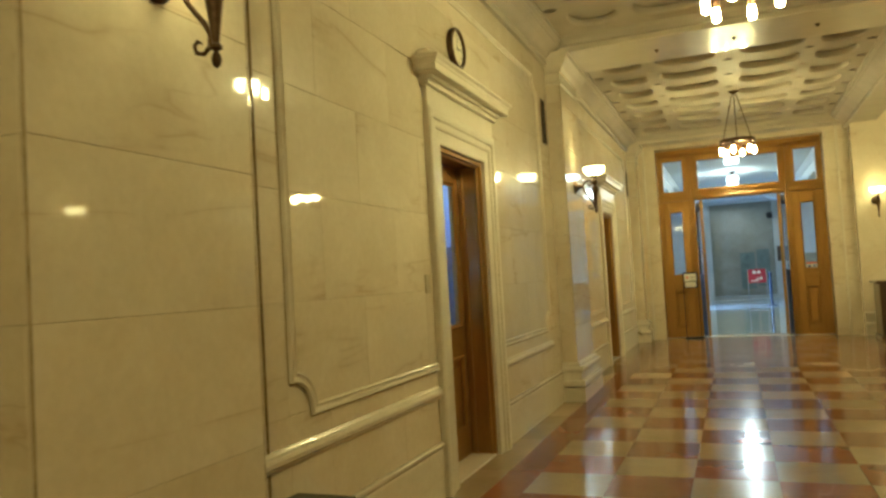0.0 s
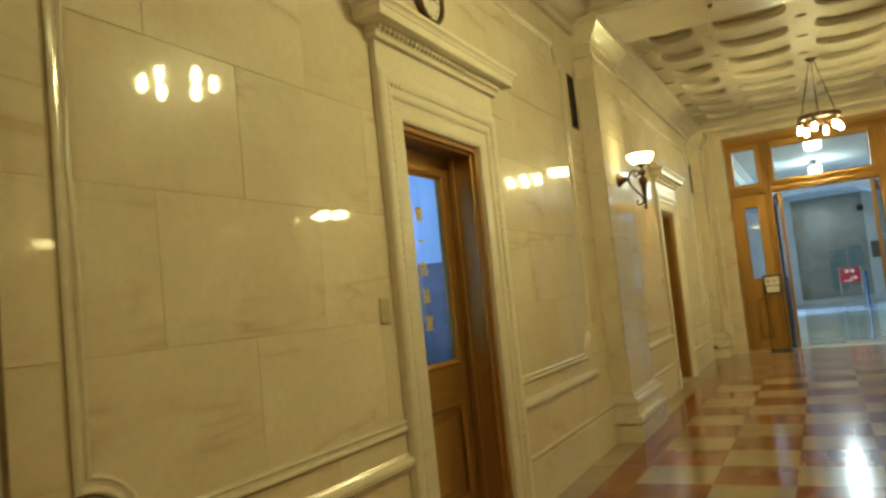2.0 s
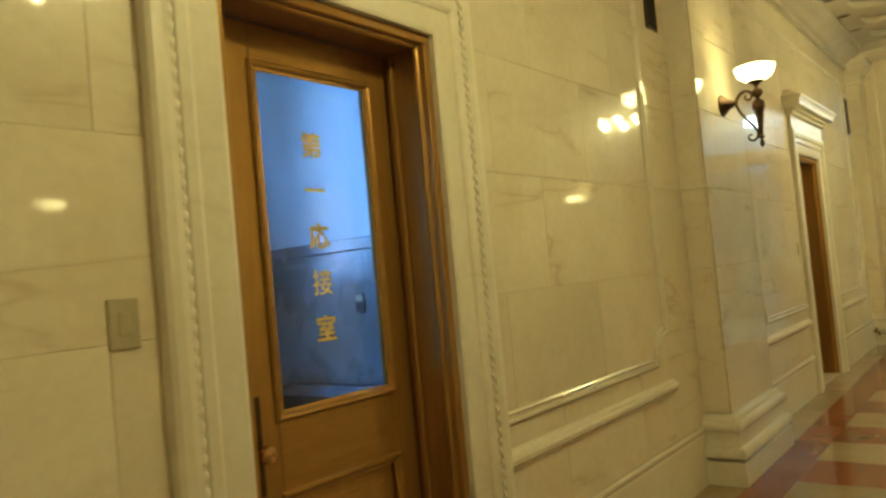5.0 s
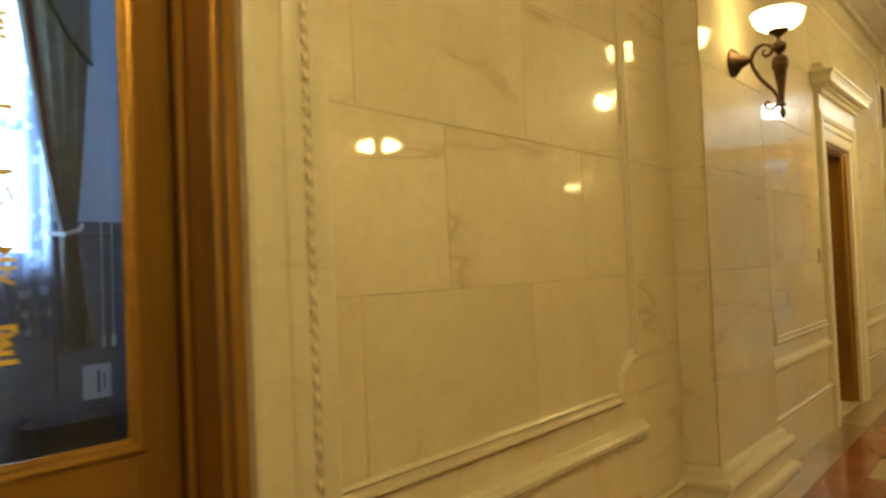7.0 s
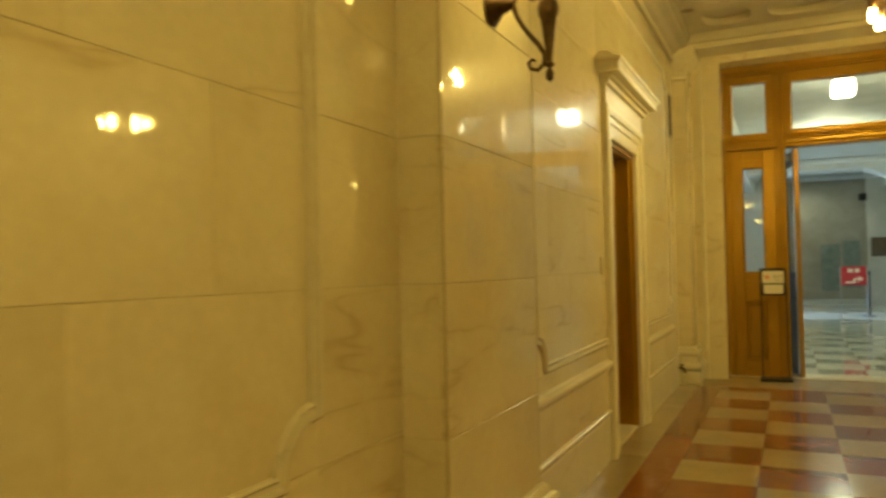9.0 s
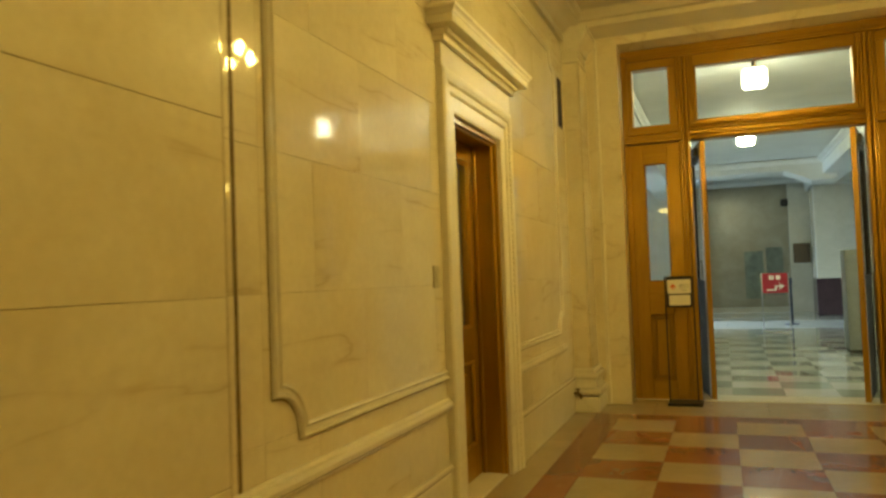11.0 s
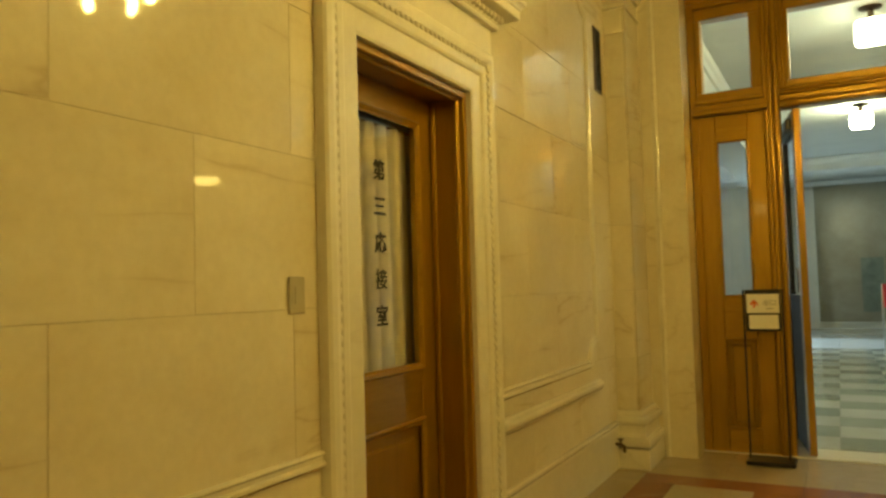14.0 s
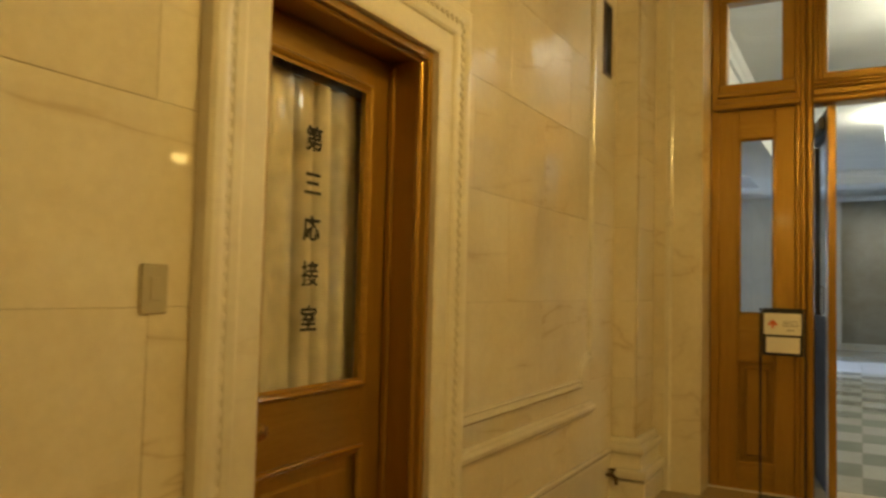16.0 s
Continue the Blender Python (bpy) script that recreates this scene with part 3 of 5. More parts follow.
def glazed_door(dc, number, label, letters, span, ahead=0.0):
    """A single leaf with a tall pane over a wooden panel, closed at the back of the reveal."""
    t = thing("door_%d" % number, label, "door", (WX - 0.24, dc, 0), kind="structure")
    y0, y1, z1 = dc - 0.458, dc + 0.458, 2.38
    xb, xf = WX - 0.262 + ahead, WX - 0.214 + ahead
    gy0, gy1, gz0, gz1 = dc + span[0], dc + span[1], 1.07, 2.245
    part("stile", boxes((xb, xf, y0, gy0, 0.015, z1), bevel=0.003), M_OAK, t)
    part("stile", boxes((xb, xf, gy1, y1, 0.015, z1), bevel=0.003), M_OAK, t)
    part("top_rail", boxes((xb, xf, gy0, gy1, gz1, z1), bevel=0.003), M_OAKH, t)
    part("lock_rail", boxes((xb, xf, gy0, gy1, 0.82, gz0), bevel=0.003), M_OAKH, t)
    part("bottom_rail", boxes((xb, xf, gy0, gy1, 0.015, 0.25), bevel=0.003), M_OAKH, t)
    bm = boxes((xb + 0.012, xf - 0.018, gy0, gy1, 0.25, 0.82))
    box(bm, xb + 0.006, xf - 0.008, gy0 + 0.07, gy1 - 0.07, 0.32, 0.75, bevel=0.009)
    part("panel", bm, M_OAK, t)
    bead = [(0, 0), (0, 0.010), (0.008, 0.016), (0.018, 0.012), (0.024, 0.004), (0.036, 0.002), (0.036, 0)]
    for z0, zt in ((gz0, gz1), (0.25, 0.82)):
        bm = bmesh.new()
        sweep(bm, [(gy0, z0), (gy0, zt), (gy1, zt), (gy1, z0)][::-1], [(u - 0.012, v) for u, v in bead], west(xf - 0.001), closed=True)
        part("glazing_bead" if z0 == gz0 else "panel_bead", bm, M_OAKH, t)
    pane = part("pane", boxes((xb + 0.018, xb + 0.024, gy0 - 0.006, gy1 + 0.006, gz0 - 0.006, gz1 + 0.006)), M_GLASS, t, "clear glass pane")
    pane.visible_shadow = False
    # painted characters, one below the other on the pane
    text, ink, size, zc, dy = letters
    for i, ch in enumerate(text):
        bm = lettering(ch, size, weight=0.007 if ch == "接" else 0.018)
        bmesh.ops.transform(bm, verts=bm.verts[:], matrix=Matrix(((0, 0, 1, xb + 0.0262), (1, 0, 0, dc + dy), (0, 1, 0, zc - i * 0.1645), (0, 0, 0, 1))))
        part("lettering", bm, ink, pane)
    # handle plate and lever on the south stile
    ky = y0 + 0.145
    plate = part("handle_plate", boxes((xf, xf + 0.006, ky - 0.026, ky + 0.026, 0.84, 1.155), bevel=0.002), M_BRONZE, t)
    bm = bmesh.new()
    lathe(bm, [(0.012, 0.0), (0.011, 0.03), (0.024, 0.036), (0.029, 0.05), (0.024, 0.064), (0.008, 0.068)], (xf + 0.005, ky, 0.98), 16, "x")
    part("knob", bm, M_BRASS, plate, smooth=True)
    return t


def switch_plate(dc):
    t = thing("switch_plate", "ivory switch plate on the marble beside the door", "switch", (WX, dc - 0.83, 1.43), group="switch plates")
    part("plate", boxes((WX, WX + 0.009, dc - 0.872, dc - 0.792, 1.372, 1.496), bevel=0.003), M_PLATE, t)
    part("rocker", boxes((WX + 0.009, WX + 0.012, dc - 0.847, dc - 0.817, 1.405, 1.463), bevel=0.001), M_PLATE, t)


# ---- wooden screen and double doors at the north end ----
def screen():
    t = thing("door_screen", "golden oak door screen with sidelights and glazed transoms", "door screen", (CX, ENDY, 0), kind="structure")
    ya, yb = ENDY - 0.06, ENDY + 0.06

    def reeded(name, x0, x1, z0, z1, yf, n, deep, upright=True):
        """A bar whose front carries n half-round reeds."""
        a0, a1, lo, hi = (x0, x1, z0, z1) if upright else (z0, z1, x0, x1)
        w, prof = (a1 - a0) / n, [(a0, yb)]
        for i in range(n):
            for q in range(1 if i else 0, 9):
                prof.append((a0 + w * (i + 0.5 - 0.5 * math.cos(math.pi * q / 8)), yf - deep * math.sin(math.pi * q / 8)))
        prof.append((a1, yb))
        bm = bmesh.new()
        rings = [[bm.verts.new((a, y, e) if upright else (e, y, a)) for a, y in prof] for e in (lo, hi)]
        for j in range(len(prof)):
            j2 = (j + 1) % len(prof)
            bm.faces.new((rings[0][j], rings[0][j2], rings[1][j2], rings[1][j]))
        bm.faces.new(rings[0][::-1])
        bm.faces.new(rings[1])
        return part(name, bm, M_OAK if upright else M_OAKH, t, smooth=True)

    def timber(name, x0, x1, z0, z1, d0=0.0, d1=0.0, horizontal=False, bevel=0.008):
        return part(name, boxes((x0, x1, ya + d0, yb - d1, z0, z1), bevel=bevel), M_OAKH if horizontal else M_OAK, t)
    timber("post", -0.138, -0.075, 0, 3.86)
    timber("post", 2.935, 2.998, 0, 3.86)
    timber("head", -0.138, 2.998, 3.86, 3.928, -0.02, 0, True)
    reeded("head_moulding", -0.075, 2.935, 3.80, 3.86, ya - 0.028, 2, 0.014, False)
    for s in (0, 1):
        fx = (lambda x: 2 * CX - x) if s else (lambda x: x)
        def tb(name, x0, x1, *a, **k):
            p, q = sorted((fx(x0), fx(x1)))
            return timber(name, p, q, *a, **k)
        for x0, x1, zb, yf, n, deep in ((0.455, 0.523, 0, ya - 0.018, 2, 0.014), (0.523, 0.575, 0, ya + 0.012, 1, 0.020), (0.575, 0.632, 2.99, ya - 0.004, 2, 0.011)):
            p, q = sorted((fx(x0), fx(x1)))
            reeded("mullion", p, q, zb, 3.80, yf, n, deep)
        # small transom over the sidelight
        tb("transom_rail", -0.075, 0.455, 2.99, 3.06, -0.01, 0, True)
        tb("transom_rail", -0.075, 0.455, 3.70, 3.80, -0.01, 0, True)
        tb("transom_stile", -0.075, -0.025, 3.06, 3.70, -0.01)
        tb("transom_stile", 0.365, 0.455, 3.06, 3.70, -0.01)
        p, q = sorted((fx(-0.03), fx(0.37)))
        part("transom_pane", boxes((p, q, ENDY - 0.004, ENDY + 0.004, 3.055, 3.705)), M_GLASS, t).visible_shadow = False
        tb("cornice", -0.115, 0.49, 2.855, 2.90, -0.07, 0, True)
        tb("cornice", -0.10, 0.47, 2.90, 2.95, -0.035, 0, True)
        tb("cornice", -0.09, 0.46, 2.95, 2.99, -0.05, 0, True)
        bm = bmesh.new()
        for i in range(13):
            p, q = sorted((fx(-0.085 + i * 0.042), fx(-0.085 + i * 0.042 + 0.022)))
            box(bm, p, q, ya - 0.046, ya - 0.034, 2.907, 2.943)
        part("dentils", bm, M_OAKH, t)
        # sidelight leaf
        tb("sidelight_stile", -0.075, 0.062, 0, 2.855, 0.0)
        tb("sidelight_stile", 0.318, 0.455, 0, 2.855, 0.0)
        tb("sidelight_rail", 0.062, 0.318, 2.63, 2.855, 0.0, 0, True)
        tb("sidelight_rail", 0.062, 0.318, 0.95, 1.30, 0.0, 0, True)
        tb("sidelight_rail", 0.062, 0.318, 0, 0.20, 0.0, 0, True)
        p, q = sorted((fx(0.056), fx(0.324)))
        part("sidelight_pane", boxes((p, q, ENDY - 0.004, ENDY + 0.004, 1.295, 2.635)), M_GLASS, t).visible_shadow = False
        bm = boxes((p, q, ENDY - 0.012, ENDY + 0.03, 0.195, 0.955))
        p2, q2 = sorted((fx(0.11), fx(0.27)))
        box(bm, p2, q2, ENDY - 0.040, ENDY - 0.008, 0.25, 0.90, bevel=0.013)
        part("sidelight_panel", bm, M_OAK, t)
        bead = [(0, 0), (0, 0.010), (0.010, 0.016), (0.022, 0.006), (0.026, 0)]
        for z0, zt in ((1.30, 2.63), (0.20, 0.95)):
            bm = bmesh.new()
            p3, q3 = sorted((fx(0.062), fx(0.318)))
            sweep(bm, [(p3, z0), (p3, zt), (q3, zt), (q3, z0)][::-1], [(u - 0.006, v) for u, v in bead], lambda a, b, o: (a, ya + 0.001 - o, b), closed=True)
            part("glazing_bead", bm, M_OAKH, t)
    # wide transom and lintel over the doorway
    timber("transom_rail", 0.632, 2.228, 3.02, 3.08, -0.012, 0, True)
    timber("transom_rail", 0.632, 2.228, 3.67, 3.80, -0.012, 0, True)
    timber("transom_stile", 0.632, 0.665, 3.08, 3.67, -0.012)
    timber("transom_stile", 2.195, 2.228, 3.08, 3.67, -0.012)
    part("transom_pane", boxes((0.66, 2.20, ENDY - 0.004, ENDY + 0.004, 3.075, 3.675)), M_GLASS, t).visible_shadow = False
    reeded("lintel", 0.575, 2.285, 2.85, 2.91, ya - 0.032, 1, 0.020, False)
    timber("lintel", 0.575, 2.285, 2.91, 2.96, -0.02, 0, True)
    reeded("lintel", 0.575, 2.285, 2.96, 3.02, ya - 0.026, 2, 0.014, False)
    bm = bmesh.new()
    for i in range(40):
        box(bm, 0.59 + i * 0.042, 0.59 + i * 0.042 + 0.022, ya - 0.032, ya - 0.018, 2.917, 2.953)
    part("dentils", bm, M_OAKH, t)
    part("sill", boxes((-0.14, 3.0, ENDY - 0.10, ENDY + 0.30, -0.012, 0.006), bevel=0.002), M_TRIM, t, "cream marble threshold")
    for s in (0, 1):
        leaf(s)


def leaf(s):
    """One leaf of the open double door, swung into the hall beyond."""
    hx = 0.688 if s == 0 else 2 * CX - 0.688
    side = 1 if s == 0 else -1
    t = thing("door_%d" % (3 + s), "open glazed oak door leaf with a black lower panel", "door", (hx, ENDY, 0), kind="structure")
    w, lock = 0.80, 0.11

    def local(name, x0, x1, z0, z1, mat, d=0.027):
        ob = part(name, boxes((hx + x0, hx + x1, ENDY - d, ENDY + d, z0, z1), bevel=0.003), mat, t)
        return ob
    local("hinge_stile", -0.03, 0.09, 0.01, 2.84, M_OAK)
    local("lock_stile", w - lock, w, 0.01, 2.84, M_LEAF)
    local("top_rail", 0.09, w - lock, 2.66, 2.84, M_BLACK)
    local("lock_rail", 0.09, w - lock, 1.15, 1.30, M_LEAF)
    local("lower_panel", 0.09, w - lock, 0.01, 1.15, M_LEAF, 0.02)
    g = local("pane", 0.085, w - lock + 0.005, 1.295, 2.665, M_GLASS, 0.004)
    g.visible_shadow = False
    part("door_closer", boxes((hx + 0.12, hx + 0.42, ENDY + side * 0.047 - 0.02, ENDY + side * 0.047 + 0.02, 2.70, 2.79), bevel=0.006), M_GREYM, t)
    bm = bmesh.new()
    tube(bm, [(hx + w - 0.05, ENDY + side * 0.025, 1.30), (hx + w - 0.05, ENDY + side * 0.06, 1.32), (hx + w - 0.05, ENDY + side * 0.06, 1.52), (hx + w - 0.05, ENDY + side * 0.025, 1.54)], 0.009)
    part("pull_handle", bm, M_BRASS, t, smooth=True)
    if s == 0:
        t.matrix_world = t.matrix_world @ pose(0, 0, 0, 0, 0, 100)
    else:
        t.matrix_world = t.matrix_world @ pose(0, 0, 0, 0, 0, 76)


# ---- hall beyond the doors ----
def far_hall():
    solid("hall_floor", boxes((-5.0, 9.0, 17.62, HALLY + 0.5, -0.2, -0.012)), M_HALFD, "polished hall floor of grey and pale marble squares", "floor", kind="structure")
    # Browner, darker marble than the wall beside it: part of its shade is coloured in.
    solid("hall_wall_north", boxes((0.40, 2.83, HALLY + 0.30, HALLY + 0.5, 0, 4.5)), M_HALLW, "polished marble wall in a shallow recess, brown-grey partly for its shade", "wall", kind="structure")
    solid("hall_wall_pale", boxes((-5.0, 0.42, HALLY, HALLY + 0.5, 0, 4.5), (2.81, 9.0, HALLY, HALLY + 0.5, 0, 4.5)), M_HALLP, "pale marble wall at the end of the hall", "wall", kind="structure")
    bm = bmesh.new()
    prof = [(0, 0.0), (-0.04, 0.0), (-0.04, 0.14), (-0.02, 0.17), (0, 0.18)]
    sweep(bm, [(0.42, HALLY + 0.298), (2.81, HALLY + 0.298)], prof, lambda a, b, o: (a, b, o))
    solid("baseboard", bm, M_HALLP, "pale marble baseboard of the hall", "baseboard", kind="structure")
    # The window opening is out of view, added for the hall's daylight lamp.
    solid("hall_wall_west", boxes((-5.2, -5.0, 17.9, 27.7, 0, 4.5), (-5.2, -5.0, 30.3, HALLY + 0.2, 0, 4.5), (-5.2, -5.0, 27.7, 30.3, 0, 1.0), (-5.2, -5.0, 27.7, 30.3, 3.4, 4.5)), M_HALLW, "grey marble side wall of the hall with an added, unseen window opening", "wall", kind="structure")
    solid("hall_wall_east", boxes((9.0, 9.2, 17.0, HALLY + 0.2, 0, 4.5)), M_HALLW, "grey marble side wall of the hall", "wall", kind="structure")
    solid("hall_wall_south", boxes((-5.2, WX - 0.3, 17.62, 17.9, 0, 4.5), (6.4, 9.0, 17.0, 17.9, 0, 4.5)), M_HALLW, "grey marble wall beside the entrance", "wall", kind="structure")
    bm = boxes((-5.2, 9.2, 17.9, HALLY + 0.6, 4.15, 4.5))
    box(bm, -5.0, 9.0, 29.6, 30.5, 3.86, 4.16)
    haunch = [[bm.verts.new((x, y, z)) for x, z in ((2.42, 3.87), (3.05, 3.58), (3.62, 3.58), (3.62, 3.87))] for y in (29.61, 30.49)]
    for j in range(4):
        bm.faces.new((haunch[0][j], haunch[0][(j + 1) % 4], haunch[1][(j + 1) % 4], haunch[1][j]))
    bm.faces.new(haunch[0][::-1])
    bm.faces.new(haunch[1])
    box(bm, -1.0, -0.4, 17.9, HALLY, 3.72, 4.16)
    box(bm, 3.3, 3.9, 21.0, HALLY, 3.72, 4.16)
    prof = [(0, 0), (-0.04, 0), (-0.06, 0.04), (-0.10, 0.07), (-0.12, 0.12), (0, 0.12)]
    for y0, y1 in ((17.9, 29.6), (30.5, HALLY)):
        sweep(bm, [(-0.397, y0), (-0.397, y1), (3.297, y1), (3.297, y0)][::-1], [(-u, v) for u, v in prof][::-1], lambda a, b, o: (a, b, 4.0 + o), closed=True)
    solid("hall_ceiling", bm, M_WHITE, "white plaster hall ceiling with beams", "ceiling", kind="structure")


walls()
f_floor = floor()
ceiling()
for i, (y0, y1) in enumerate(PIL):
    pilaster("pilaster_west_%d" % (i + 1), WX, 1, y0, y1, "cream marble wall pilaster with moulded base and capital")
for i, (y0, y1) in enumerate(PIL[:2]):
    pilaster("pilaster_east_%d" % (i + 1), RX + 0.2, -1, y0, y1, "cream marble pier with moulded base and capital")
wall_trim()
wall_vents()
casing(DOORS[0], 1)
casing(DOORS[1], 2)
glazed_door(DOORS[0], 1, "golden oak door with a tall glass pane and gold lettering", ("第一応接室", M_GOLDINK, 0.098, 1.986, 0.05), (-0.215, 0.34))
glazed_door(DOORS[1], 2, "golden oak door with a curtained glass pane and black lettering", ("第三応接室", M_BLACKINK, 0.098, 1.978, 0.002), (-0.305, 0.312), 0.022)
screen()
far_hall()
switch_plate(DOORS[0])
switch_plate(DOORS[1] - 0.027)


# ---- rooms behind the doors ----
def room_one():
    x0, y0, y1 = -3.42, 5.2, 8.45
    solid("room_floor", boxes((x0, WX - 0.30, y0, y1, -0.1, 0.0)), M_CARPET, "dark carpet of the reception room", "floor", kind="structure")
    solid("room_ceiling", boxes((x0 - 0.2, WX - 0.30, y0 - 0.2, y1 + 0.2, 3.7, 3.8)), M_WHITE, "white ceiling of the reception room", "ceiling", kind="structure")
    wy0, wy1, wz0, wz1 = 6.6, 7.86, 1.58, 3.5
    solid("room_wall_west", boxes((x0 - 0.2, x0, y0 - 0.2, wy0, 0, 3.7), (x0 - 0.2, x0, wy1, y1 + 0.2, 0, 3.7), (x0 - 0.2, x0, wy0, wy1, 0, wz0), (x0 - 0.2, x0, wy0, wy1, wz1, 3.7)), M_BLUEWALL,
          "pale room wall with a window", "wall", kind="structure")
    solid("room_wall_north", boxes((x0, WX - 0.3, y1, y1 + 0.2, 0, 3.7)), M_BLUEWALL, "pale wall of the reception room", "wall", kind="structure")
    solid("room_wall_south", boxes((x0, WX - 0.3, y0 - 0.2, y0, 0, 3.7)), M_BLUEWALL, "pale wall of the reception room", "wall", kind="structure")
    bm = boxes((x0, x0 + 0.03, wy1 + 0.02, y1 - 0.03, 0, 1.72), (x0, WX - 0.3, y1 - 0.03, y1, 0, 1.72), (x0, x0 + 0.05, wy1 + 0.02, y1 - 0.05, 1.72, 1.80), (x0, WX - 0.3, y1 - 0.05, y1, 1.72, 1.80), bevel=0.006)
    solid("wainscot", bm, M_DADO, "grey wainscot with a moulded cap rail", "wainscot", kind="structure")
    bm = boxes((x0, x0 + 0.025, y0, wy1 + 0.019, 0, 1.50), bevel=0.004)
    solid("wainscot", bm, M_DADO, "grey wainscot below the window", "wainscot", kind="structure")
    w = thing("window_1", "tall daylit window of the reception room", "window", (x0, 7.23, wz0), kind="structure")
    part("window_frame", boxes((x0 - 0.14, x0 - 0.08, wy0, wy0 + 0.06, wz0, wz1), (x0 - 0.14, x0 - 0.08, wy1 - 0.06, wy1, wz0, wz1), (x0 - 0.14, x0 - 0.08, 7.20, 7.26, wz0, wz1),
                               (x0 - 0.14, x0 - 0.08, wy0, wy1, wz0, wz0 + 0.06), (x0 - 0.14, x0 - 0.08, wy0, wy1, wz1 - 0.06, wz1), (x0 - 0.14, x0 - 0.08, wy0, wy1, 2.30, 2.36)), M_BLACK, w)
    part("pane", boxes((x0 - 0.112, x0 - 0.106, wy0, wy1, wz0, wz1)), M_GLASS, w).visible_shadow = False
    solid("backdrop", boxes((x0 - 0.60, x0 - 0.58, 5.0, 9.0, 0.0, 4.0)), M_SKY, "bright daylight outside the window", "backdrop", kind="structure")
    # gathered drape with valance and tie-back
    t = thing("drape", "olive window drape gathered by a tie-back", "curtain", (x0 + 0.1, 7.95, 1.05))
    bm = bmesh.new()
    nz, ny = 22, 40
    grid = []
    for i in range(nz + 1):
        z = 1.10 + (3.45 - 1.10) * i / nz
        up = max(0.0, z - 1.74)
        far = 7.97 + 0.075 * (up / 0.87) ** 0.9 + 0.07 * max(0.0, 1.74 - z) / 0.64
        near = 7.885 - 0.20 * (up / 1.26) ** 0.85 + 0.02 * max(0.0, 1.74 - z)
        row = []
        for j in range(ny + 1):
            u = j / ny
            yy = near + (far - near) * u
            row.append(bm.verts.new((x0 + 0.11 + 0.024 * math.sin(u * 26 + 0.4 * math.sin(z * 3)), yy, z)))
        grid.append(row)
    lining = bmesh.new()
    edge = [[lining.verts.new(v.co + Vector((0.004, 0, 0))) for v in row[3:10]] for row in grid if row[0].co.z > 1.72]
    for r0, r1 in zip(edge, edge[1:]):
        for j in range(len(r0) - 1):
            lining.faces.new((r0[j], r0[j + 1], r1[j + 1], r1[j]))
    bmesh.ops.solidify(lining, geom=lining.faces[:], thickness=0.003)
    for i in range(nz):
        for j in range(ny):
            bm.faces.new((grid[i][j], grid[i][j + 1], grid[i + 1][j + 1], grid[i + 1][j]))
    bmesh.ops.solidify(bm, geom=bm.faces[:], thickness=0.006)
    part("drape_cloth", bm, M_DRAPE, t, smooth=True)
    part("drape_band", lining, M_RUSSET, t, "russet band down the drape's edge", smooth=True)
    bm = bmesh.new()
    tube(bm, [(x0 + 0.02, 8.05, 1.79), (x0 + 0.14, 7.98, 1.75), (x0 + 0.15, 7.90, 1.72), (x0 + 0.06, 7.85, 1.73)], 0.012)
    part("tie_back", bm, M_CURTAIN, t, smooth=True)
    bm = bmesh.new()
    pts = [(6.4, 3.34), (7.1, 3.3), (7.6, 3.26), (7.76, 3.12), (7.83, 2.95), (7.92, 2.79), (8.0, 2.70), (8.05, 2.65)]
    vs, vt = [], []
    for k, (yy, zz) in enumerate(pts):
        vs.append(bm.verts.new((x0 + 0.17 + 0.012 * (k % 2), yy, zz)))
        vt.append(bm.verts.new((x0 + 0.17, yy, 3.6)))
    for a in range(len(pts) - 1):
        bm.faces.new((vs[a], vs[a + 1], vt[a + 1], vt[a]))
    bmesh.ops.solidify(bm, geom=bm.faces[:], thickness=0.012)
    part("valance", bm, M_DRAPE, t)
    bm = bmesh.new()
    tube(bm, [(x0 + 0.185, yy, zz) for yy, zz in pts], 0.012, 6)
    part("valance_fringe", bm, M_FRINGE, t, "dark green fringe", smooth=True)
    # lace curtain
    bm = bmesh.new()
    prev = None
    for j in range(90):
        yy = 6.58 + j * 0.0146
        xx = x0 + 0.035 + 0.018 * math.sin(j * 0.9)
        a, b = bm.verts.new((xx, yy, 1.19)), bm.verts.new((xx, yy, 3.5))
        if prev:
            bm.faces.new((prev[0], a, b, prev[1]))
        prev = (a, b)
    solid("lace_curtain", bm, M_LACE, "thin white lace curtain over the window", "curtain", smooth=True)
    # black leather sofa under the window
    s = thing("sofa", "black leather sofa against the room wall", "sofa", (-2.4, 8.0, 0))
    part("seat", boxes((-3.1, -1.65, 7.6, 8.18, 0.12, 0.44), bevel=0.05), M_SOFA, s)
    part("backrest", boxes((-3.1, -1.65, 8.18, 8.39, 0.12, 0.84), bevel=0.06), M_SOFA, s)
    part("armrest", boxes((-3.28, -3.1, 7.6, 8.39, 0.12, 0.80), bevel=0.05), M_SOFA, s)
    part("armrest", boxes((-1.65, -1.48, 7.6, 8.39, 0.12, 0.66), bevel=0.05), M_SOFA, s)
    for yy in (7.68, 8.3):
        for xx in (-3.18, -1.56):
            part("foot", boxes((xx - 0.03, xx + 0.03, yy - 0.03, yy + 0.03, 0, 0.12)), M_BLACK, s)
    # cable cords and a notice by the window, a control on the wainscot
    c = thing("blind_cords", "two thin white cords hanging beside the drape", "cord", (x0 + 0.05, 8.16, 1.09))
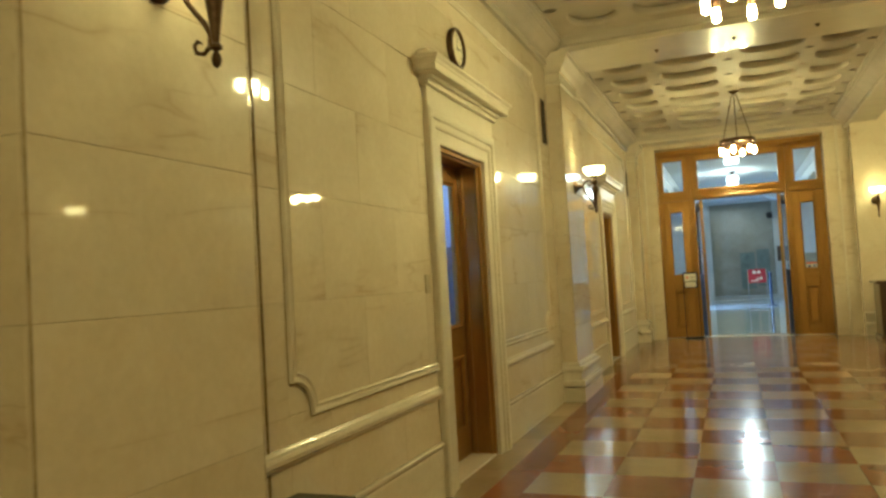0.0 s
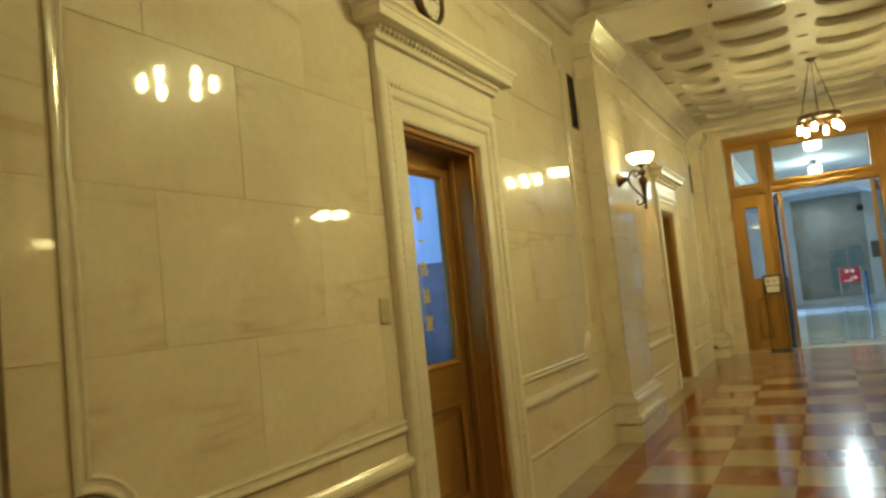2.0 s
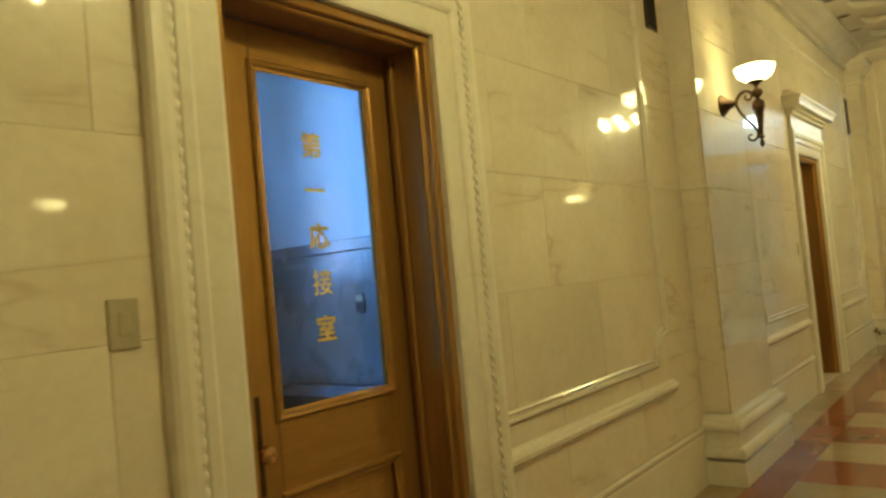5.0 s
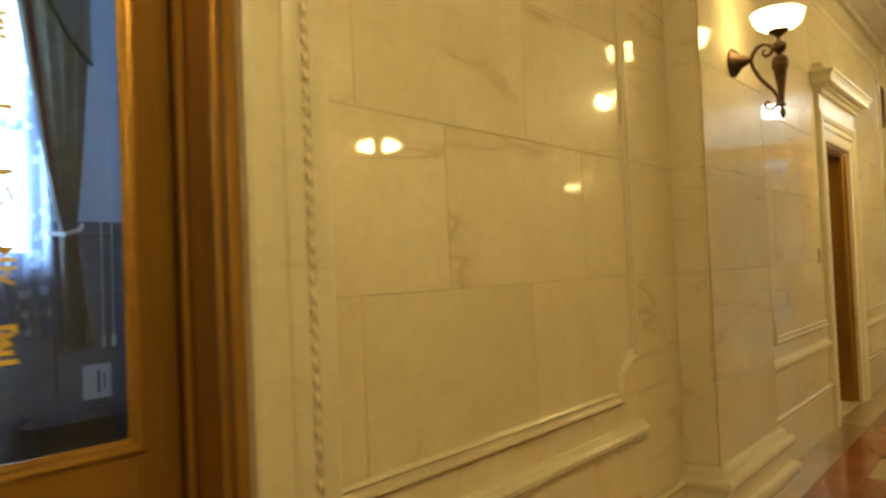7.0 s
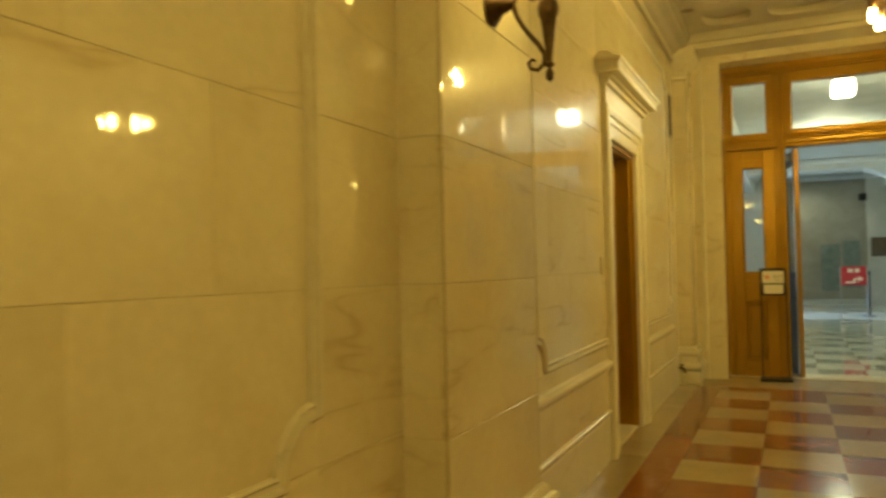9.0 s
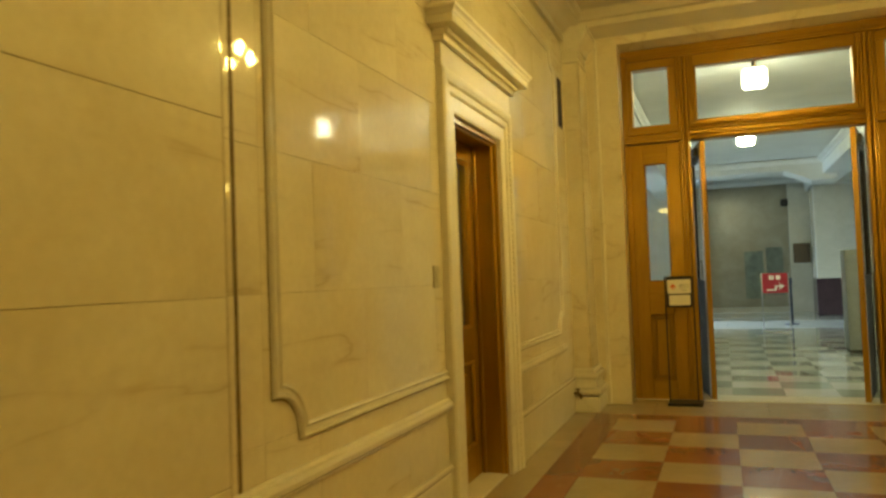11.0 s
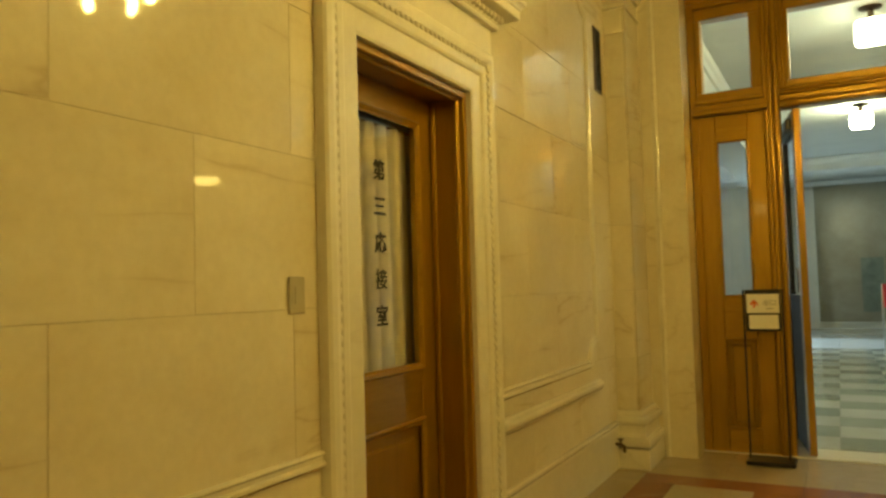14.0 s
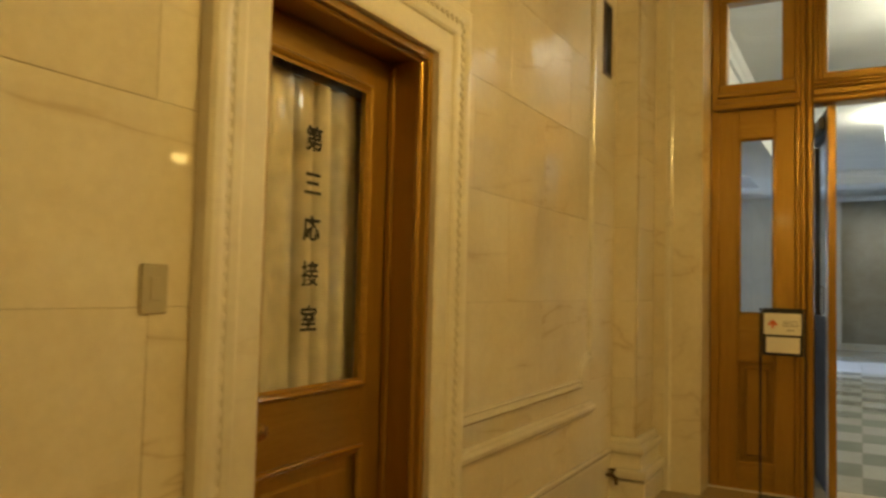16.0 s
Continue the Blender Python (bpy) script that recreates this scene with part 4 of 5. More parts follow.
    for k, yy in enumerate((8.13, 8.19)):
        bm = bmesh.new()
        tube(bm, [(x0 + 0.06, yy, 2.7), (x0 + 0.062, yy + 0.004, 1.9), (x0 + 0.06, yy, 1.16)], 0.0035, 6)
        lathe(bm, [(0.004, 0.0), (0.011, 0.01), (0.011, 0.06), (0.004, 0.075)], (x0 + 0.06, yy, 1.09), 10)
        part("cord", bm, M_PAPER, c)
    nt = thing("notice", "small white notice with writing on the wainscot", "notice", (x0 + 0.033, 8.10, 0.9))
    part("sheet", boxes((x0 + 0.031, x0 + 0.036, 8.02, 8.18, 0.81, 1.0)), M_PAPER, nt)
    part("writing_bar", boxes((x0 + 0.0362, x0 + 0.037, 8.10, 8.115, 0.84, 0.97), (x0 + 0.0362, x0 + 0.037, 8.135, 8.143, 0.86, 0.95)), M_BLACKINK, nt)
    k = thing("wall_control", "dark wall control on the grey wainscot", "switch", (-2.41, y1 - 0.03, 1.36))
    part("plate", boxes((-2.46, -2.38, y1 - 0.042, y1 - 0.0305, 1.30, 1.43), bevel=0.003), M_BLACK, k)
    part("display", boxes((-2.45, -2.39, y1 - 0.045, y1 - 0.042, 1.375, 1.42)), M_PLATE, k)


def room_two():
    y0, y1 = 12.6, 14.8
    bm = boxes((-2.2, -2.0, y0, y1, 0, 2.9), (-2.0, WX - 0.3, y0 - 0.2, y0, 0, 2.9), (-2.0, WX - 0.3, y1, y1 + 0.2, 0, 2.9), (-2.2, WX - 0.3, y0 - 0.2, y1 + 0.2, 2.9, 3.0), (-2.2, WX - 0.3, y0 - 0.2, y1 + 0.2, -0.1, 0))
    solid("room_wall", bm, M_BLUEWALL, "plain walls of the curtained room", "wall", kind="structure")
    t = thing("door_curtain", "cream pleated curtain hung behind the door pane", "curtain", (WX - 0.31, DOORS[1], 1.0))
    bm = bmesh.new()
    rows = []
    for i in range(13):
        z = 1.0 + 1.22 * i / 12
        row = []
        for j in range(161):
            u = j / 160
            row.append(bm.verts.new((WX - 0.278 - 0.034 * (1 - abs(math.sin(u * 14 + 0.9 * math.sin(u * 9 + 0.5) + 0.03 * i))) ** 3 - 0.006 * math.sin(u * 41), DOORS[1] - 0.36 + (0.72 - 0.03 * i / 12) * u, z)))
        rows.append(row)
    for a, b in zip(rows, rows[1:]):
        for j in range(160):
            bm.faces.new((a[j], a[j + 1], b[j + 1], b[j]))
    bmesh.ops.solidify(bm, geom=bm.faces[:], thickness=0.003)
    part("curtain_cloth", bm, M_CURTAIN, t, smooth=True)
    bm = bmesh.new()
    tube(bm, [(WX - 0.292, DOORS[1] - 0.40, 2.222), (WX - 0.292, DOORS[1] + 0.40, 2.222)], 0.006)
    part("curtain_rod", bm, M_BRASS, t, smooth=True)


# ---- lamps ----
def sconce(name_group, place, turn):
    """A bronze bracket on the wall with an upturned opal bowl. Built facing +x at the origin."""
    t = thing("wall_sconce", "dark bronze scrolled wall sconce with a lit opal bowl", "wall lamp", (0, 0, 0), group=name_group)
    bm = bmesh.new()
    lathe(bm, [(0.066, 0.0), (0.076, 0.004), (0.078, 0.012), (0.066, 0.022), (0.058, 0.034), (0.044, 0.044), (0.034, 0.058), (0.030, 0.075), (0.020, 0.088), (0.016, 0.105), (0.008, 0.11)], (0, 0, 0), 24, "x")
    part("wall_plate", bm, M_BRONZE, t, smooth=True)
    bm = bmesh.new()
    arm = [(0.10, 0, -0.004), (0.112, 0, 0.026), (0.135, 0, 0.055), (0.168, 0, 0.068), (0.198, 0, 0.058), (0.212, 0, 0.032), (0.202, 0, 0.008), (0.178, 0, 0.001), (0.162, 0, 0.016), (0.166, 0, 0.034), (0.178, 0, 0.036)]
    tube(bm, arm, [0.012, 0.012, 0.011, 0.010, 0.010, 0.009, 0.009, 0.008, 0.007, 0.006, 0.005])
    part("upper_scroll", bm, M_BRONZE, t, smooth=True)
    bm = bmesh.new()
    low = [(0.10, 0, -0.004), (0.112, 0, -0.05), (0.138, 0, -0.10), (0.172, 0, -0.145), (0.205, 0, -0.185), (0.226, 0, -0.225), (0.222, 0, -0.262), (0.196, 0, -0.282), (0.168, 0, -0.274), (0.160, 0, -0.25), (0.174, 0, -0.236), (0.188, 0, -0.246)]
    tube(bm, low, [0.011, 0.010, 0.010, 0.010, 0.010, 0.009, 0.009, 0.008, 0.008, 0.007, 0.006, 0.005])
    part("lower_scroll", bm, M_BRONZE, t, smooth=True)
    bm = bmesh.new()
    lathe(bm, [(0.003, -0.335), (0.013, -0.325), (0.017, -0.305), (0.012, -0.288), (0.007, -0.280), (0.020, -0.272), (0.020, -0.262), (0.012, -0.255), (0.015, -0.22), (0.024, -0.15), (0.033, -0.085), (0.041, -0.072), (0.043, -0.045), (0.036, -0.018), (0.018, -0.006), (0.014, 0.006),
               (0.030, 0.016), (0.038, 0.036), (0.034, 0.058), (0.018, 0.068), (0.012, 0.084), (0.014, 0.09)], (0.245, 0, 0), 20)
    part("stem", bm, M_BRONZE, t, smooth=True)
    bm = bmesh.new()
    lathe(bm, [(0.010, 0.088), (0.024, 0.10), (0.050, 0.118), (0.058, 0.128), (0.056, 0.134), (0.02, 0.136)], (0.245, 0, 0), 24)
    part("bowl_cup", bm, M_BRONZE, t, smooth=True)
    bm = bmesh.new()
    lathe(bm, [(0.042, 0.120), (0.074, 0.130), (0.102, 0.149), (0.119, 0.174), (0.125, 0.202), (0.131, 0.214), (0.125, 0.218), (0.117, 0.202), (0.110, 0.178), (0.092, 0.157), (0.064, 0.14), (0.03, 0.134)], (0.245, 0, 0), 32)
    part("bowl_shade", bm, M_SHADE, t, "glowing opal glass bowl", smooth=True)
    t.matrix_world = Matrix.Translation(place) @ pose(0, 0, 0, 0, 0, turn)
    return t


def chandelier(xc, yc):
    t = thing("chandelier", "bronze ring chandelier with six lit opal cups on thin rods", "chandelier", (xc, yc, 3.2), group="ceiling chandeliers")
    bm = bmesh.new()
    lathe(bm, [(0.02, 4.13), (0.075, 4.16), (0.085, 4.19), (0.07, 4.205), (0.05, 4.30)], (xc, yc, 0), 20)
    part("ceiling_rose", bm, M_BRONZE, t, smooth=True)
    for k in range(3):
        a = 2 * math.pi * k / 3 + 0.5
        bm = bmesh.new()
        tube(bm, [(xc + 0.03 * math.cos(a), yc + 0.03 * math.sin(a), 4.15), (xc + 0.25 * math.cos(a), yc + 0.25 * math.sin(a), 3.40)], 0.007)
        part("rod", bm, M_BRONZE, t, smooth=True)
    bm = bmesh.new()
    n, sec = 40, [(0.235, 3.35), (0.262, 3.35), (0.268, 3.37), (0.262, 3.41), (0.235, 3.41)]
    rings = [[bm.verts.new((xc + r * math.cos(2 * math.pi * i / n), yc + r * math.sin(2 * math.pi * i / n), z)) for r, z in sec] for i in range(n)]
    for i in range(n):
        for j in range(5):
            bm.faces.new((rings[i][j], rings[i][(j + 1) % 5], rings[(i + 1) % n][(j + 1) % 5], rings[(i + 1) % n][j]))
    part("ring", bm, M_BRONZE, t, smooth=True)
    for k in range(6):
        a = 2 * math.pi * k / 6 + 0.25
        x, y = xc + 0.245 * math.cos(a), yc + 0.245 * math.sin(a)
        bm = bmesh.new()
        lathe(bm, [(0.016, 3.27), (0.03, 3.29), (0.034, 3.33), (0.02, 3.355)], (x, y, 0), 14)
        holder = part("lamp_holder", bm, M_BRONZE, t, smooth=True)
        bm = bmesh.new()
        lathe(bm, [(0.008, 3.176), (0.018, 3.181), (0.026, 3.194), (0.028, 3.214), (0.025, 3.245), (0.020, 3.275)], (x, y, 0), 18)
        part("glass_cup", bm, M_BULB, holder, "glowing opal glass cup", smooth=True)


def hall_lamp(x, y, zt):
    t = thing("hall_ceiling_lamp", "square lit ceiling lantern with a dark top frame", "ceiling lamp", (x, y, zt - 0.3), group="hall ceiling lamps")
    bm = bmesh.new()
    lathe(bm, [(0.03, zt - 0.13), (0.03, zt - 0.03), (0.10, zt - 0.015), (0.11, zt)], (x, y, 0), 20)
    part("ceiling_mount", bm, M_BRONZE, t, smooth=True)
    part("top_frame", boxes((x - 0.13, x + 0.13, y - 0.13, y + 0.13, zt - 0.145, zt - 0.13), bevel=0.003), M_BRONZE, t)
    part("diffuser", boxes((x - 0.15, x + 0.15, y - 0.15, y + 0.15, zt - 0.37, zt - 0.145), bevel=0.035), M_COOLLAMP, t, "glowing white square diffuser")


def clock(dc):
    x, y, z = WX, dc - 0.034, 3.243
    t = thing("wall_clock", "round dark-rimmed wall clock above the door", "clock", (x, y, z))
    bm = bmesh.new()
    lathe(bm, [(0.148, 0.0), (0.160, 0.004), (0.165, 0.03), (0.160, 0.045), (0.148, 0.05), (0.134, 0.044), (0.130, 0.03), (0.128, 0.0)], (x, y, z), 40, "x")
    part("rim", bm, M_BRONZE, t, smooth=True)
    bm = bmesh.new()
    lathe(bm, [(0.132, 0.0), (0.132, 0.026)], (x + 0.002, y, z), 40, "x")
    dial = part("dial", bm, M_CLOCK, t, "ivory dial")
    for k in range(12):
        bm = boxes((0, 0.002, -0.003, 0.003, 0.098, 0.118 if k % 3 else 0.122))
        bmesh.ops.transform(bm, verts=bm.verts[:], matrix=Matrix.Translation((x + 0.0282, y, z)) @ Matrix.Rotation(radians(30 * k), 4, "X"))
        part("hour_mark", bm, M_BLACKINK, dial)
    for name, ang, ln, wd in (("minute_hand", 2, 0.105, 0.0035), ("hour_hand", 88, 0.078, 0.005)):
        bm = boxes((0.002, 0.004, -wd, wd, -0.02, ln))
        bmesh.ops.transform(bm, verts=bm.verts[:], matrix=Matrix.Translation((x + 0.0282, y, z)) @ Matrix.Rotation(radians(-ang), 4, "X"))
        part("pointer_" + name.split("_")[0], bm, M_BLACKINK, t)


# ---- signs and loose things ----
def stand_sign():
    t = thing("sign_stand", "black metal sign stand holding two white papers", "sign stand", (0.39, 17.28, 0))
    x0, x1, y = 0.24, 0.55, 17.25
    part("base", boxes((x0 - 0.01, x1 + 0.03, y - 0.13, y + 0.13, 0.0, 0.03), bevel=0.006), M_BLACK, t)
    for x in (x0 + 0.012, x1 - 0.012):
        part("post", boxes((x - 0.007, x + 0.007, y - 0.007, y + 0.007, 0.03, 1.36), bevel=0.002), M_BLACK, t)
    part("board", boxes((x0 + 0.024, x1 - 0.024, y - 0.008, y + 0.008, 1.03, 1.36), bevel=0.002), M_BLACK, t)
    p = part("paper", boxes((x0 + 0.036, x1 - 0.036, y - 0.012, y - 0.0085, 1.175, 1.325)), M_PAPER, t, "white paper with a red arrow")
    bm = bmesh.new()
    xa, za = x0 + 0.092, 1.248
    vs = [bm.verts.new((xa + a, y - 0.0135, za + b)) for a, b in ((-0.008, -0.03), (0.008, -0.03), (0.008, 0.0), (0.03, -0.014), (0.03, 0.004), (0.0, 0.034), (-0.03, 0.004), (-0.03, -0.014), (-0.008, 0.0))]
    bm.faces.new(vs)
    part("arrow", bm, M_REDINK, p)
    bm = lettering("出口", 0.052, 0.0008, 0.006)
    bmesh.ops.transform(bm, verts=bm.verts[:], matrix=Matrix(((1, 0, 0, x0 + 0.205), (0, 0, -1, y - 0.0135), (0, 1, 0, 1.252), (0, 0, 0, 1))))
    part("lettering", bm, M_GREYINK, p)
    part("writing_bar", boxes((x0 + 0.18, x0 + 0.23, y - 0.0138, y - 0.0128, 1.205, 1.212)), M_GREYINK, p)
    part("lower_paper", boxes((x0 + 0.05, x1 - 0.045, y - 0.012, y - 0.0085, 1.05, 1.16)), M_PAPER, t, "blank white paper")


def sidelight_sticker():
    t = thing("glass_sticker", "small white and orange notice stuck on the sidelight glass", "sticker", (2.68, ENDY - 0.006, 1.33))
    part("sheet", boxes((2.585, 2.775, ENDY - 0.0075, ENDY - 0.005, 1.305, 1.39)), M_PAPER, t)
    part("orange_band", boxes((2.585, 2.775, ENDY - 0.0075, ENDY - 0.005, 1.392, 1.425)), M_REDINK, t)
    for sx in (2.61, 2.70):
        part("symbol", boxes((sx, sx + 0.05, ENDY - 0.009, ENDY - 0.0077, 1.325, 1.37)), M_BLUEINK, t)


def red_sign():
    x, y = 1.89, 26.65
    t = thing("direction_sign", "red direction sign with a white arrow on a steel stand", "sign", (x, y, 0))
    part("board", boxes((x - 0.255, x + 0.255, y - 0.015, y + 0.015, 0.86, 1.29), bevel=0.004), M_REDP, t)
    for dx in (-0.268, 0.268):
        part("post", boxes((x + dx - 0.014, x + dx + 0.014, y - 0.012, y + 0.012, 0.0, 1.30), bevel=0.003), M_STEEL, t)
    part("foot", boxes((x - 0.29, x + 0.29, y - 0.16, y + 0.16, 0.0, 0.025), bevel=0.006), M_STEEL, t)
    bm = boxes((x - 0.17, x + 0.03, y - 0.019, y - 0.016, 0.91, 0.945), (x - 0.01, x + 0.03, y - 0.019, y - 0.016, 0.945, 1.02), (x + 0.03, x + 0.13, y - 0.019, y - 0.016, 0.985, 1.02))
    vs = [bm.verts.new((x + 0.09 + a, y - 0.0185, 1.003 + b)) for a, b in ((-0.03, 0.085), (0.10, 0.0), (-0.03, -0.085), (0.02, -0.02), (0.02, 0.02))]
    bm.faces.new(vs)
    part("arrow", bm, M_WHITEINK, t)
    part("writing_bar", boxes((x - 0.12, x - 0.02, y - 0.019, y - 0.016, 1.15, 1.24), (x + 0.02, x + 0.11, y - 0.019, y - 0.016, 1.15, 1.24)), M_WHITEINK, t)


def hall_things():
    b = thing("barrier_post", "dark blue belt barrier post on a round foot", "barrier post", (2.37, 29.1, 0))
    bm = bmesh.new()
    lathe(bm, [(0.17, 0.0), (0.17, 0.015), (0.15, 0.03), (0.045, 0.04), (0.045, 1.0), (0.055, 1.01), (0.055, 1.14), (0.035, 1.15)], (2.37, 29.1, 0), 20)
    part("post", bm, M_NAVY, b, smooth=True)
    # pale column with a plum lower cladding
    c = thing("hall_column", "pale square column with a dark plum lower cladding", "column", (3.9, 33.1, 0), kind="structure")
    part("shaft", boxes((3.36, 4.5, 32.62, 33.6, 1.05, 4.15), bevel=0.02), M_HALLP, c)
    part("cladding", boxes((3.34, 4.52, 32.60, 33.62, 0.0, 1.05), bevel=0.02), M_VIOLET, c)
    part("capital", boxes((3.26, 4.60, 32.52, 33.70, 3.72, 4.152), bevel=0.05), M_WHITE, c)
    solid("framed_picture", boxes((2.90, 3.38, HALLY - 0.04, HALLY, 1.53, 2.13), bevel=0.01), M_DARKW, "dark framed panel on the pale hall wall", "panel")
    for x0, x1, z0, z1 in ((1.50, 2.05, 0.45, 1.95), (2.14, 2.62, 0.55, 2.05)):
        solid("poster", boxes((x0, x1, HALLY + 0.28, HALLY + 0.30, z0, z1)), M_GREEN, "faded grey-green poster on the hall wall", "poster", group="hall posters")
    solid("spotlight", boxes((2.60, 2.82, 34.0, HALLY, 3.30, 3.52), bevel=0.03), M_BLACK, "dark spotlight box high on the hall wall", "spotlight")
    # glowing sheet behind the added hall window, out of view
    solid("backdrop", boxes((-5.62, -5.60, 26.5, 31.5, 0.2, 4.2)), M_SKY, "bright daylight sheet outside the added hall window", "backdrop", kind="structure")
    # A standing sign board, given a cabinet's body, plinth and door.
    d = thing("hall_sign_board", "tall grey sign board standing in the hall, built as a cabinet", "cabinet", (3.05, 22.6, 0))
    part("body", boxes((2.68, 3.45, 22.4, 22.85, 0.05, 1.66), bevel=0.01), M_GREY, d)
    part("plinth", boxes((2.70, 3.43, 22.42, 22.83, 0.0, 0.05)), M_BLACK, d)
    part("door", boxes((2.72, 3.41, 22.388, 22.4, 0.12, 1.60), bevel=0.004), M_GREY, d)
    cab = thing("dark_cabinet", "dark carved wooden cabinet against the marble", "cabinet", (3.9, 16.3, 0))
    part("body", boxes((3.56, 4.4, 15.95, 16.6, 0.08, 0.98), bevel=0.012), M_DARKW, cab)
    part("top", boxes((3.50, 4.46, 15.90, 16.65, 0.98, 1.03), bevel=0.014), M_DARKW, cab)
    part("plinth", boxes((3.53, 4.43, 15.92, 16.63, 0.0, 0.08), bevel=0.008), M_DARKW, cab)
    for x0, x1 in ((3.60, 3.97), (3.99, 4.36)):
        dd = part("door", boxes((x0, x1, 15.935, 15.95, 0.13, 0.93), bevel=0.006), M_DARKW, cab)
        bm = bmesh.new()
        lathe(bm, [(0.006, 0.0), (0.014, -0.012), (0.012, -0.024)], (x1 - 0.04 if x0 < 3.8 else x0 + 0.04, 15.935, 0.56), 10, "y")
        part("knob", bm, M_BRASS, dd, smooth=True)
    # low dark box beside the pilaster near the start, and a bronze cock at the far pilaster's foot
    q = thing("waste_box", "low dark metal box standing by the pilaster", "box", (-0.46, 4.05, 0))
    part("body", boxes((-0.64, -0.36, 3.80, 4.12, 0.0, 0.50), bevel=0.008), M_DARKBOX, q)
    part("lid", boxes((-0.65, -0.35, 3.79, 4.13, 0.50, 0.53), bevel=0.006), M_DARKBOX, q)
    v = thing("floor_tap", "small bronze tap at the pilaster foot", "tap", (WX + 0.04, 16.58, 0.16))
    bm = bmesh.new()
    tube(bm, [(WX + 0.0, 16.60, 0.20), (WX + 0.05, 16.60, 0.20), (WX + 0.075, 16.60, 0.185), (WX + 0.08, 16.60, 0.14)], [0.012, 0.013, 0.014, 0.012], 10)
    part("spout", bm, M_BRONZE, v, smooth=True)
    bm = bmesh.new()
    lathe(bm, [(0.008, 0.0), (0.008, 0.025), (0.024, 0.03), (0.024, 0.038), (0.006, 0.042)], (WX + 0.05, 16.60, 0.205), 12)
    part("tap_wheel", bm, M_BRONZE, v, smooth=True)
    for k in range(3):
        x = CX + (k - 1) * 0.85
        for y0, y1 in PIL[:2]:
            bm = bmesh.new()
            lathe(bm, [(0.006, SOFFIT - 0.028), (0.016, SOFFIT - 0.025), (0.008, SOFFIT - 0.018), (0.026, SOFFIT - 0.005), (0.028, SOFFIT)], (x, (y0 + y1) / 2, 0), 14)
            solid("sprinkler", bm, M_BRONZE, "small round sprinkler head under the ceiling beam", "sprinkler", group="sprinklers", smooth=True)


M_LACE, _n, _l, _p = material("white_lace")
_p.inputs["Base Color"].default_value = (0.85, 0.87, 0.9, 1)
_p.inputs["Roughness"].default_value = 0.9
_p.inputs["Transmission Weight"].default_value = 0.0
_mix, _tr = _n.new("ShaderNodeMixShader"), _n.new("ShaderNodeBsdfTranslucent")
_tp = _n.new("ShaderNodeBsdfTransparent")
_tr.inputs[0].default_value = (0.85, 0.9, 0.95, 1)
_v = _n.new("ShaderNodeTexVoronoi")
_v.inputs["Scale"].default_value = 14
_l.new(mapped(_n, _l), _v.inputs["Vector"])
_r = ramp(_n, [(0.25, (0.75, 0.75, 0.75)), (0.45, (0.3, 0.3, 0.3))])
_l.new(_v.outputs["Distance"], _r.inputs[0])
_l.new(_r.outputs[0], _mix.inputs[0])
_l.new(_tp.outputs[0], _mix.inputs[1])
_l.new(_tr.outputs[0], _mix.inputs[2])
_l.new(_mix.outputs[0], _n["Material Output"].inputs[0])
M_BLUEINK = plain("blue_ink", (0.08, 0.12, 0.3), 0.6, vary=0.05, relief=0)
M_GREY = plain("grey_metal", (0.25, 0.27, 0.26), 0.35, 0.3, 0.1, 8)
M_DARKBOX = plain("dark_olive_metal", (0.06, 0.045, 0.025), 0.35, 0.4, 0.2, 12)

room_one()
room_two()
# First one hangs unseen behind the start: added at bay spacing for more light.
for yc in (-0.364, 6.664, 13.692):
    chandelier(CX, yc)
chandelier(5.15, 13.692)
for y in (3.165, 10.205):
    sconce("wall sconces", (WX + PX, y, 2.50), 0)
sconce("wall sconces", (3.78, 17.0, 2.50), -90)
sconce("wall sconces", (6.2, 8.7, 2.50), 180)
for x, y in ((1.35, 19.4), (1.37, 24.2), (3.75, 19.25)):
    hall_lamp(x, y, 4.15)
clock(DOORS[0])
stand_sign()
sidelight_sticker()
red_sign()
hall_things()


